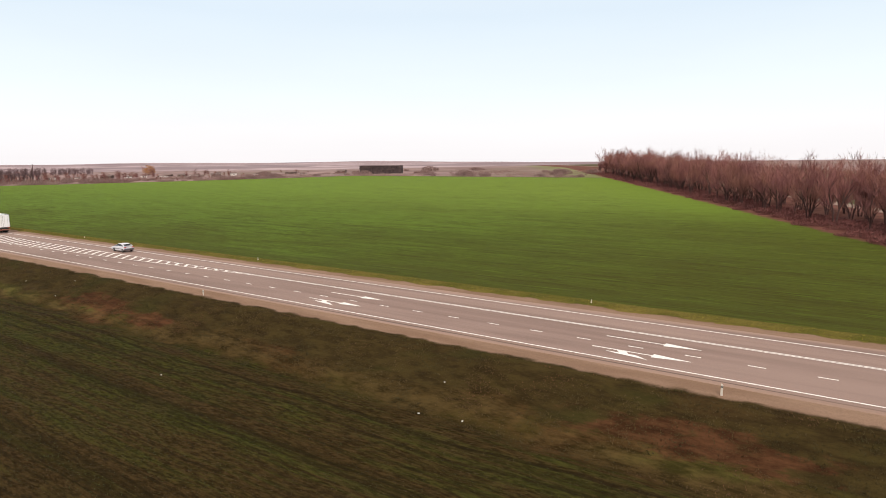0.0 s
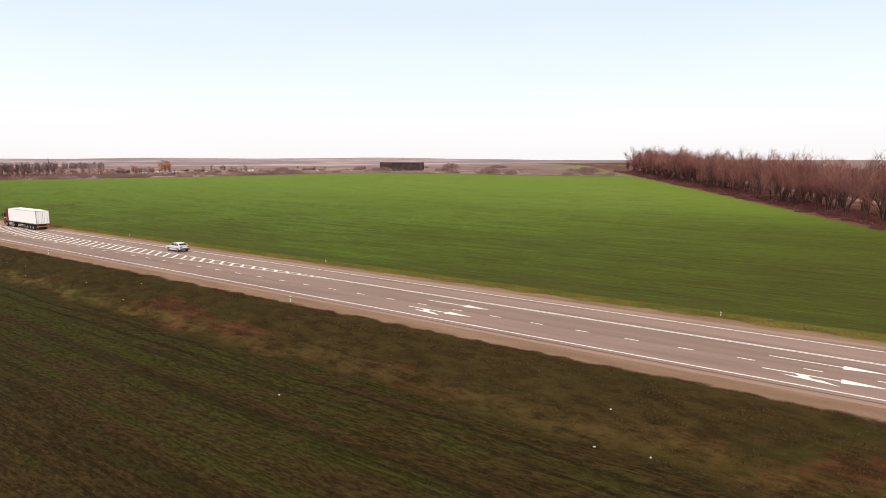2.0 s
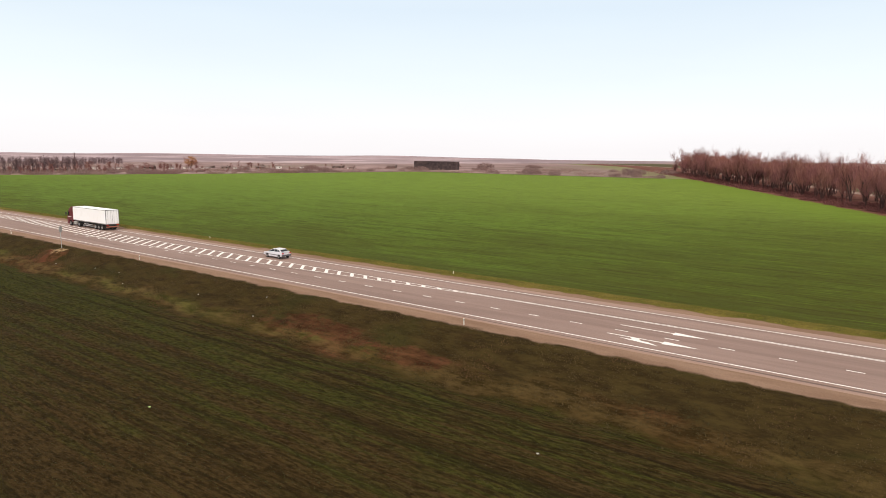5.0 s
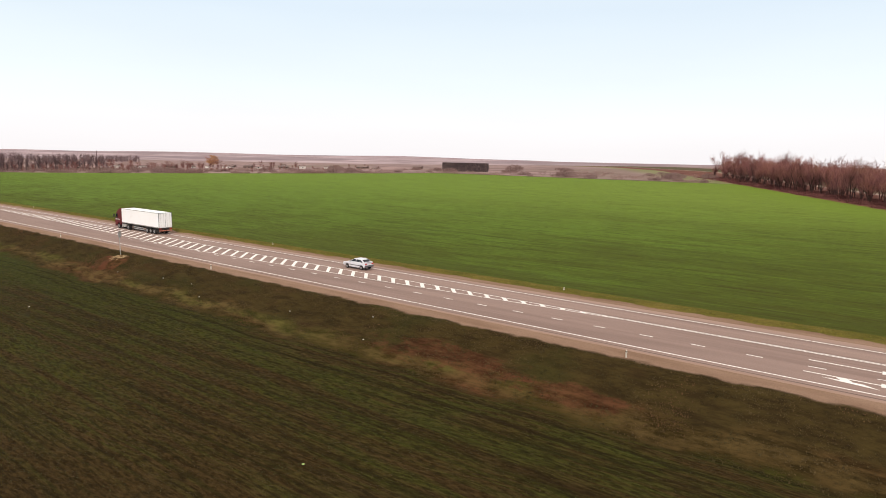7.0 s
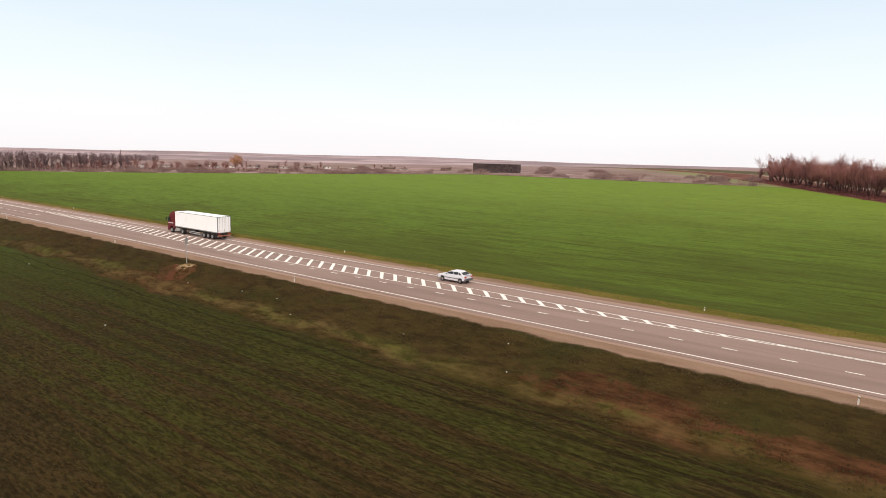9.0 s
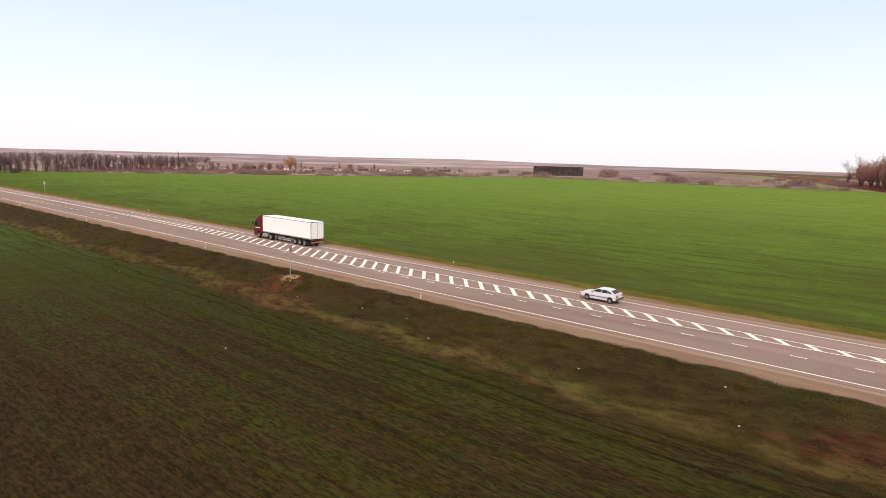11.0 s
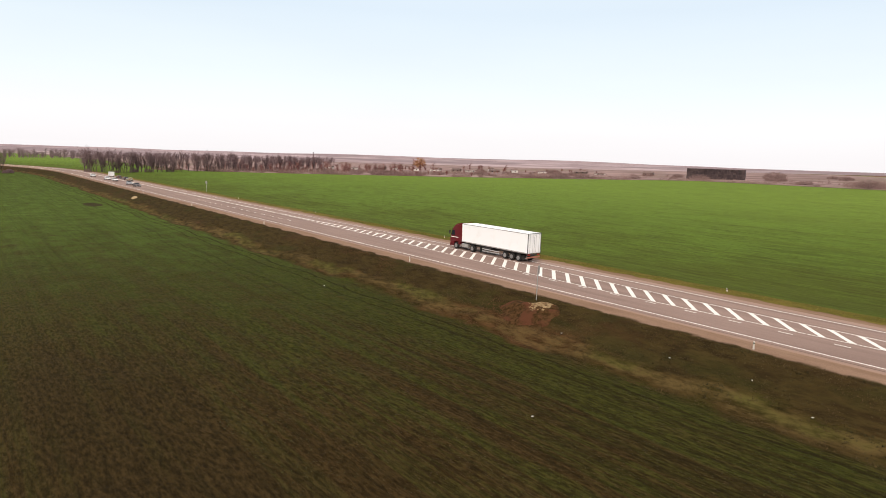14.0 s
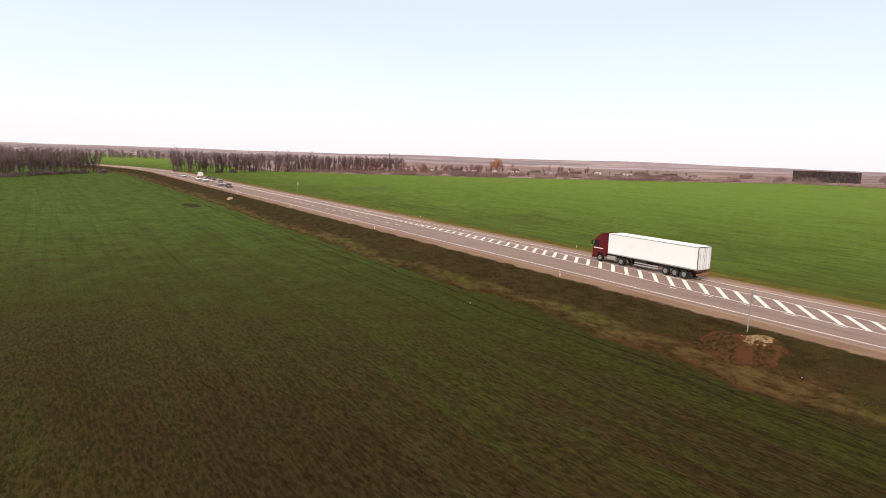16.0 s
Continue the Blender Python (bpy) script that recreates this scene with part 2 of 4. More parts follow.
    bank = n.mix(n.span(wob, -11.8, -10.6), dry, moss)
    col = n.mix(n.span(wob, -14.6, -13.4), near, bank)
    # russet weed patches in the ditch
    for cx, cy, rx, ry in ((-24.0, -11.0, 8.0, 1.7), (-13.0, -11.6, 5.0, 1.2), (38.5, -10.6, 7.0, 1.5)):
        a2 = n.math("POWER", n.math("ABSOLUTE", n.math("DIVIDE", n.math("SUBTRACT", n.x, cx), rx)), 2.0)
        b2 = n.math("POWER", n.math("ABSOLUTE", n.math("DIVIDE", n.math("SUBTRACT", n.y, cy), ry)), 2.0)
        weed = n.math("ADD", n.math("ADD", a2, b2), n.span(n.noise(0.7, 5, (0.5, 1, 1), 0, 0.7), 0.3, 0.7, -0.8, 0.8))
        col = n.mix(n.span(weed, 1.2, 0.3, 0.0, 0.65), col, n.mix(n.span(straw, 0.35, 0.65), (0.040, 0.014, 0.007), (0.105, 0.040, 0.021)))
    # gravel shoulder
    gravel = n.mix(n.span(n.noise(0.8, 5, (0.15, 1, 1)), 0.35, 0.65), (0.225, 0.140, 0.095), (0.285, 0.185, 0.130))
    gravel = n.mix(n.span(grit, 0.4, 0.7, 0, 0.45), gravel, (0.13, 0.08, 0.055))
    edge = n.math("ADD", n.y, n.span(mid, 0.2, 0.8, -0.45, 0.45))
    col = n.mix(n.span(edge, -6.75, -6.25), col, gravel)
    # grass lip and far field on the other side
    lip = n.mix(n.span(mid, 0.3, 0.7), (0.085, 0.085, 0.012), (0.17, 0.130, 0.030))
    lip = n.mix(n.span(fine, 0.4, 0.7, 0, 0.5), lip, (0.06, 0.045, 0.022))
    col = n.mix(n.span(edge, 10.3, 10.6), col, lip)
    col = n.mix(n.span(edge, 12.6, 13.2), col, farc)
    # stubble and scrub past the field's edge
    past = n.mix(n.span(n.noise(0.03, 5, (1, 3, 1)), 0.35, 0.65), (0.190, 0.128, 0.122), (0.320, 0.222, 0.208))
    past = n.mix(n.span(n.noise(0.012, 4), 0.5, 0.6, 0, 0.7), past, (0.21, 0.155, 0.125))
    line = n.math("ADD", flat_y, n.math("MULTIPLY", n.span(n.x, -190, -430, 0, 1, False), 150.0))
    col = n.mix(n.span(line, 214.5, 216.5), col, past)
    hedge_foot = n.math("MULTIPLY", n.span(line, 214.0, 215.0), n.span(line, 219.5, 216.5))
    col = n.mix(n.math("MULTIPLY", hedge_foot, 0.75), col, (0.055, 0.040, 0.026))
    # lusher crop along the tree belt, and the ground beyond it
    belt = n.math("ADD", n.math("MULTIPLY", n.x, 0.846), n.math("MULTIPLY", flat_y, 0.533))
    col = n.mix(n.math("MULTIPLY", n.span(belt, 50.0, 70.0, 0.0, 0.5), n.span(flat_y, 70.0, 120.0)), col, (0.135, 0.200, 0.026))
    col = n.mix(n.span(n.math("ADD", belt, n.span(mid, 0.3, 0.7, -0.6, 0.6)), 73.2, 75.2), col, n.mix(n.span(mid, 0.3, 0.7), (0.105, 0.040, 0.034), (0.18, 0.085, 0.062)))
    green2 = n.mix(n.span(mid, 0.3, 0.7), (0.065, 0.065, 0.03), (0.11, 0.085, 0.05))
    col = n.mix(n.span(belt, 98.5, 99.5), col, (0.27, 0.20, 0.165))
    col = n.mix(n.span(belt, 102.5, 103.5), col, green2)
    col = n.mix(n.span(belt, 170, 190), col, past)
    burn = n.math("ADD", n.math("POWER", n.math("ABSOLUTE", n.math("DIVIDE", n.math("ADD", n.x, 229.5), 7.0)), 2.0), n.math("POWER", n.math("ABSOLUTE", n.math("DIVIDE", n.math("ADD", n.y, 21.0), 2.4)), 2.0))
    col = n.mix(n.span(n.math("ADD", burn, n.span(mid, 0.3, 0.7, -0.3, 0.3)), 1.0, 0.6, 0.0, 0.85), col, (0.035, 0.022, 0.014))
    h = n.math("ADD", n.math("MULTIPLY", fine, 0.7), n.math("MULTIPLY", grit, 0.3))
    return n.done(col, h, 0.16)


def asphalt_material():
    n = Nodes("asphalt", 0.82)
    n.p.inputs["Specular IOR Level"].default_value = 0.2
    grain = n.noise(30, 3)
    worn = n.noise(0.5, 5, (0.06, 1.6, 1))
    patch = n.noise(0.07, 4, (0.5, 2, 1))
    c = n.mix(n.span(worn, 0.35, 0.65), (0.225, 0.150, 0.126), (0.290, 0.197, 0.166))
    c = n.mix(n.span(patch, 0.45, 0.65, 0, 0.5), c, (0.325, 0.225, 0.190))
    # wheel tracks of the far lane are darker, its crown lighter
    track = n.math("ADD", n.span(n.y, 4.6, 5.2), n.span(n.y, 6.3, 6.9, 0, -1))
    c = n.mix(n.math("MULTIPLY", track, 0.35), c, (0.370, 0.256, 0.212))
    c = n.mix(n.span(grain, 0.35, 0.7, 0, 0.35), c, (0.10, 0.068, 0.056))
    # dust at both sides
    c = n.mix(n.span(n.math("ADD", n.y, n.span(worn, 0.3, 0.7, -0.4, 0.4)), -3.7, -4.6, 0, 0.6), c, (0.315, 0.205, 0.150))
    c = n.mix(n.span(n.math("ADD", n.y, n.span(worn, 0.3, 0.7, -0.4, 0.4)), 7.5, 8.8, 0, 0.7), c, (0.34, 0.225, 0.170))
    # crumbling seam outside the near edge line
    seam = n.math("ABSOLUTE", n.math("ADD", n.math("ADD", n.y, 4.25), n.span(worn, 0.3, 0.7, -0.08, 0.08)))
    c = n.mix(n.math("MULTIPLY", n.span(seam, 0.16, 0.05), n.span(patch, 0.35, 0.6, 0.25, 0.75)), c, (0.085, 0.055, 0.048))
    return n.done(c, grain, 0.01)


GROUND = ground_material()
ASPHALT = asphalt_material()
PAINT = material("road_paint", (0.82, 0.77, 0.73), 0.6, spots=((6, 0.55, 0.75, (0.50, 0.42, 0.37), 0.5), (40, 0.55, 0.75, (0.35, 0.30, 0.28), 0.5)))
BARK = material("bark", (0.088, 0.046, 0.042), 0.95, spots=((3, 0.4, 0.7, (0.058, 0.034, 0.030), 0.8),), each=0.25)
TWIG = material("twigs", (0.235, 0.098, 0.094), 0.95, spots=((0.25, 0.45, 0.6, (0.32, 0.150, 0.110), 0.7),), each=0.25)
BARK_DARK = material("dark_bark", (0.105, 0.072, 0.072), 0.95, each=0.3)
TWIG_DARK = material("dark_twigs", (0.175, 0.115, 0.120), 0.95, each=0.3)
# dark twigs of the far woods, with distance haze mixed into their colour
TWIG_HAZED = material("hazed_twigs", (0.24, 0.165, 0.175), 0.95, spots=((0.05, 0.4, 0.6, (0.19, 0.135, 0.14), 0.8),))
AUTUMN = material("autumn_leaves", (0.40, 0.205, 0.10), 0.9, island=0.3)
SCRUB = material("scrub", (0.235, 0.150, 0.138), 0.95, island=0.35)
POST_WHITE = material("post_plastic", (0.60, 0.54, 0.47), 0.5, spots=((9, 0.5, 0.7, (0.5, 0.43, 0.36), 0.5),))
BLACK = material("black_plastic", (0.09, 0.08, 0.075), 0.5)
STEEL = material("galvanised_steel", (0.55, 0.54, 0.53), 0.45, 0.6, spots=((8, 0.5, 0.7, (0.4, 0.36, 0.33), 0.6),))
SIGN_BACK = material("grey_sheet_metal", (0.42, 0.40, 0.38), 0.5, 0.4, spots=((6, 0.45, 0.7, (0.2, 0.19, 0.18), 0.6),))
DRY_BLADE = material("dry_grass_blades", (0.075, 0.050, 0.018), 0.95, spots=((0.25, 0.45, 0.6, (0.034, 0.030, 0.008), 0.9), (0.1, 0.5, 0.65, (0.105, 0.045, 0.02), 0.8)), island=0.3)
CROP_BLADE = material("young_crop_blades", (0.036, 0.037, 0.009), 0.95, spots=((0.2, 0.45, 0.6, (0.046, 0.028, 0.010), 0.9),), island=0.5)


# ---- building helpers ----
def link_mesh(name, bm, mats, parent=None, label="", smooth=False):
    me = bpy.data.meshes.new(name)
    bm.to_mesh(me)
    bm.free()
    for m in mats if isinstance(mats, (list, tuple)) else (mats,):
        me.materials.append(m)
    if smooth:
        for f in me.polygons:
            f.use_smooth = True
    ob = new(name, me)
    ob.parent = parent
    if label:
        ob["label"] = label
    return ob


def part(name, bm, mat, parent, label="", smooth=False):
    return link_mesh(name, bm, mat, parent, label, smooth)


def add_box(bm, cx, cy, cz, sx, sy, sz, bevel=0.0, mat_index=0):
    r = bmesh.ops.create_cube(bm, size=1.0, matrix=Matrix.Translation((cx, cy, cz)) @ Matrix.Diagonal((sx, sy, sz, 1)))
    if bevel:
        edges = list({e for v in r["verts"] for e in v.link_edges})
        bmesh.ops.bevel(bm, geom=edges, offset=bevel, segments=2, affect="EDGES", profile=0.6)
    return bm


def box(cx, cy, cz, sx, sy, sz, bevel=0.0):
    return add_box(bmesh.new(), cx, cy, cz, sx, sy, sz, bevel)


def add_cyl(bm, p, axis, r, length, n=20, r2=None):
    turn = {"x": Matrix.Rotation(radians(90), 4, "Y"), "y": Matrix.Rotation(radians(90), 4, "X"), "z": Matrix.Identity(4)}[axis]
    bmesh.ops.create_cone(bm, cap_ends=True, segments=n, radius1=r, radius2=r if r2 is None else r2, depth=length, matrix=Matrix.Translation(p) @ turn)
    return bm


def prism(profile, y0, y1, inset=0.0, z_in=99.0):
    """Side outline (x, z) swept from y0 to y1; points above z_in are drawn inwards by inset."""
    bm = bmesh.new()
    rings = []
    for y, sgn in ((y0, 1), (y1, -1)):
        rings.append([bm.verts.new((x, y + sgn * (inset if z > z_in else 0), z)) for x, z in profile])
    k = len(profile)
    bm.faces.new(rings[0])
    bm.faces.new(rings[1][::-1])
    for i in range(k):
        bm.faces.new((rings[0][i], rings[1][i], rings[1][(i + 1) % k], rings[0][(i + 1) % k]))
    bmesh.ops.recalc_face_normals(bm, faces=bm.faces)
    return bm


def thing(name, label, category, group="", at=None):
    ob = tagged(new(name), label, category, group)
    if at is not None:
        ob.matrix_basis = at
    return ob


# ---- lie of the land ----
def bend(x):
    return -(max(0.0, -400.0 - x) ** 2) / 700.0


def step(v, a, b):
    t = min(1.0, max(0.0, (v - a) / (b - a)))
    return t * t * (3 - 2 * t)


def land(x, y):
    """Height of the ground: low field, bank, road bed, and the far field that climbs away."""
    v = y - bend(x)
    if v < -5.4:
        low = -2.3 + 0.25 * step(v, -16, -40)
        z = low + (-0.12 - low) * (0.25 * step(v, -14.5, -11.5) + 0.75 * step(v, -12.0, -6.2))
        z -= 0.25 * math.exp(-((v + 13.2) / 1.1) ** 2)
        if v < -7:
            z += 0.10 * noise.noise((x * 0.25, v * 0.25, 3.0)) + 0.05 * noise.noise((x * 0.9, v * 0.9, 7.0))
        return z
    if v < 9.2:
        return -0.06
    rise = 0.034 if x > -200 else max(0.002, 0.034 + 0.00005 * (x + 200))
    far = max(0.0, v - 15)
    up = rise * min(far, 300) + 0.001 * rise / 0.034 * max(0.0, min(far, 900) - 300)
    return -0.06 + 0.10 * step(v, 9.8, 11.2) - 0.62 * step(v, 12.0, 22.0) + up + (0.06 * noise.noise((x * 0.2, v * 0.2, 1.0)) if v > 16 else 0)


def spread(stops):
    out = []
    for (a, da), (b, _) in zip(stops, stops[1:]):
        k = max(1, round((b - a) / da))
        out += [a + (b - a) * i / k for i in range(k)]
    return out + [stops[-1][0]]


XS = spread([(-4400, 400), (-1200, 60), (-520, 8), (-260, 3), (-130, 1.2), (70, 3), (160, 40), (800, 400), (3200, 400)])
YS = spread([(-2400, 400), (-400, 40), (-90, 5), (-45, 1.2), (-20, 0.5), (-5.4, 7.3), (9.2, 0.5), (16, 4), (60, 8), (330, 60), (900, 300), (4400, 400)])
verts = [(x, y, land(x, y)) for y in YS for x in XS]
nx = len(XS)
faces = [(j * nx + i, j * nx + i + 1, (j + 1) * nx + i + 1, (j + 1) * nx + i) for j in range(len(YS) - 1) for i in range(nx - 1)]
me = bpy.data.meshes.new("ground")
me.from_pydata(verts, [], faces)
me.materials.append(GROUND)
for f in me.polygons:
    f.use_smooth = True
ground = tagged(new("ground", me), "farmland of young green crop, dark soil and dry grass verges", "ground", kind="structure")

# ---- road ----
def ribbon(name, x0, x1, y0, y1, z, mat, parent=None, thick=0.0, length=10.0):
    bm = bmesh.new()
    k = max(1, int(abs(x1 - x0) / length))
    last = None
    for i in range(k + 1):
        x = x0 + (x1 - x0) * i / k
        w0, w1 = (y0(x), y1(x)) if callable(y0) else (y0, y1)
        row = [bm.verts.new((x, w0 + bend(x), z)), bm.verts.new((x, w1 + bend(x), z))]
        if thick:
            row += [bm.verts.new((x, w1 + bend(x) + 0.1, z - thick)), bm.verts.new((x, w0 + bend(x) - 0.1, z - thick))]
        if last:
            m = len(row)
            for a in range(m if thick else 1):
                bm.faces.new((last[a], row[a], row[(a + 1) % m], last[(a + 1) % m]))
        elif thick:
            bm.faces.new(row)
        last = row
    if thick:
        bm.faces.new(last[::-1])
    bmesh.ops.recalc_face_normals(bm, faces=bm.faces)
    if not thick:
        for f in bm.faces:
            f.normal_update()
            if f.normal.z < 0:
                f.normal_flip()
    return link_mesh(name, bm, mat, parent)


road = tagged(ribbon("road", -560, 140, -4.7, 8.9, 0.0, ASPHALT, thick=0.08, length=6), "worn grey-brown asphalt country highway with white markings", "road", kind="structure")
UP = 0.006
ribbon("edge_line", -540, 138, -3.65, -3.49, UP, PAINT, road)
ribbon("edge_line", -540, 138, 7.29, 7.45, UP, PAINT, road)


def along(stops, x):
    """Straight runs between (x, y) stops that go down in x."""
    if x >= stops[0][0]:
        return stops[0][1]
    for (x0, y0), (x1, y1) in zip(stops, stops[1:]):
        if x >= x1:
            return y0 + (y1 - y0) * (x0 - x) / (x0 - x1)
    return stops[-1][1]


def hatch_near(x):
    return along([(-16, 3.80), (-45, 1.95), (-80, 0.45), (-92, 0.65), (-125, 2.5), (-172, 4.3)], x)


def hatch_far(x):
    return along([(-16, 4.02), (-45, 4.25), (-78, 4.35), (-100, 5.2), (-130, 5.4), (-172, 4.5)], x)


ribbon("centre_line", -172, -16, lambda x: hatch_near(x) - 0.07, lambda x: hatch_near(x) + 0.07, UP, PAINT, road, length=4)
ribbon("centre_line", -172, -16, lambda x: hatch_far(x) - 0.07, lambda x: hatch_far(x) + 0.07, UP, PAINT, road, length=4)
ribbon("centre_line", -16, 138, 3.74, 3.86, UP, PAINT, road)
ribbon("centre_line", -16, 138, 3.96, 4.08, UP, PAINT, road)
ribbon("centre_line", -540, -172, 4.2, 4.6, UP, PAINT, road)


def flat(name, points, z=UP):
    bm = bmesh.new()
    f = bm.faces.new([bm.verts.new((x, y, z)) for x, y in points])
    f.normal_update()
    if f.normal.z < 0:
        f.normal_flip()
    return link_mesh(name, bm, PAINT, road)


SLANT = 1.8
x = -17.1
while x > -168:
    a, b = hatch_near(x) + 0.05, hatch_far(x) - 0.05
    lean = (b - a) / 4.0 * SLANT
    flat("hatch_bar", [(x - 0.28 + lean, a), (x + 0.28 + lean, a), (x + 0.28 - lean, b), (x - 0.28 - lean, b)])
    x -= 2.09
for k in range(-24, 30):
    flat("lane_dash", [(4 * k - 0.55, -0.07), (4 * k + 0.55, -0.07), (4 * k + 0.55, 0.07), (4 * k - 0.55, 0.07)])
for k in range(-50, -36):
    flat("lane_dash", [(4.2 * k - 0.9, 0.35), (4.2 * k + 0.9, 0.35), (4.2 * k + 0.9, 0.55), (4.2 * k - 0.9, 0.55)])


def straight_arrow(x, y):
    flat("arrow_shaft", [(x, y - 0.08), (x + 4.4, y - 0.08), (x + 4.4, y + 0.08), (x, y + 0.08)])
    flat("arrow_head", [(x + 4.4, y - 0.42), (x + 7.1, y), (x + 4.4, y + 0.42)])


def turn_arrow(x, y):
    straight_arrow(x, y)
    flat("arrow_branch", [(x + 1.9, y - 0.08), (x + 2.6, y - 0.08), (x + 2.9, y - 0.55), (x + 2.2, y - 0.55)])
    flat("arrow_head", [(x + 1.1, y - 0.55), (x + 3.4, y - 0.55), (x + 4.4, y - 1.15), (x + 2.0, y - 0.8)])


for x in (-0.7, 29.2):
    straight_arrow(x, 1.75)
    turn_arrow(x, -1.35)


# ---- roadside posts ----
def delineator():
    ob = thing("delineator_post", "white plastic roadside marker post with a black band", "marker post", "posts along the highway")
    part("post", prism([(-0.06, -0.3), (0.06, -0.3), (0.055, 0.62), (-0.055, 0.70)], -0.05, 0.05), POST_WHITE, ob)
    part("band", box(0, 0, 0.53, 0.125, 0.108, 0.09), BLACK, ob, "black band")
    return ob


first = delineator()
first.matrix_basis = pose(39.0, -6.25, -0.12)
for x in (-11.4, -63.6, -106.0, -151.5, -194, -240, -290, 88):
    copy_thing(first, pose(x, -6.25 + bend(x), -0.12, random.uniform(-3, 3), random.uniform(-3, 3), random.uniform(-10, 10)) @ Matrix.Diagonal((0.9, 0.9, 0.85, 1)))
for x in (74, 24.1, -24.9, -74.5, -121.2, -166, -212, -262):
    copy_thing(first, pose(x, 11.6 + bend(x), -0.12, random.uniform(-4, 4), random.uniform(-4, 4), random.uniform(-10, 10)) @ Matrix.Diagonal((0.85, 0.85, 0.72, 1)))


# ---- lorry ----
CAB_RED = material("red_cab_paint", (0.105, 0.006, 0.010), 0.3, spots=((2, 0.5, 0.75, (0.12, 0.02, 0.02), 0.5),))
BODY_WHITE = material("white_trailer_panel", (0.90, 0.895, 0.90), 0.45, spots=((0.7, 0.55, 0.8, (0.70, 0.66, 0.62), 0.35),))
TYRE = material("tyre_rubber", (0.018, 0.017, 0.017), 0.85, spots=((5, 0.45, 0.7, (0.06, 0.05, 0.045), 0.6),))
RIM = material("steel_rim", (0.32, 0.31, 0.31), 0.4, 0.7)
CHASSIS = material("dark_chassis", (0.03, 0.028, 0.027), 0.7, spots=((4, 0.45, 0.7, (0.09, 0.07, 0.06), 0.6),))
GLASS = material("dark_window_glass", (0.02, 0.024, 0.03), 0.08)
LAMP_RED = material("red_lamp_lens", (0.45, 0.02, 0.015), 0.3)
LAMP_WHITE = material("clear_lamp_lens", (0.75, 0.75, 0.72), 0.2)
STRIPE = material("red_white_reflector", (0.34, 0.13, 0.09), 0.5)
SEAM = material("door_gasket", (0.10, 0.10, 0.105), 0.7)


def wheel(parent, x, y, r, width, out):
    bm = bmesh.new()
    add_cyl(bm, (x, y, r), "y", r, width, 28)
    bmesh.ops.bevel(bm, geom=[e for e in bm.edges if len(e.link_faces) == 2 and e.calc_face_angle(0) > 1.0], offset=0.05 * r / 0.5, segments=2, affect="EDGES")
    w = part("wheel", bm, TYRE, parent, "black tyre")
    bm = bmesh.new()
    add_cyl(bm, (x, y + out * (width / 2 - 0.01), r), "y", r * 0.58, 0.06, 20)
    add_cyl(bm, (x, y + out * (width / 2 + 0.02), r), "y", r * 0.22, 0.08, 12)
    part("rim", bm, RIM, w, "steel rim")
    return w


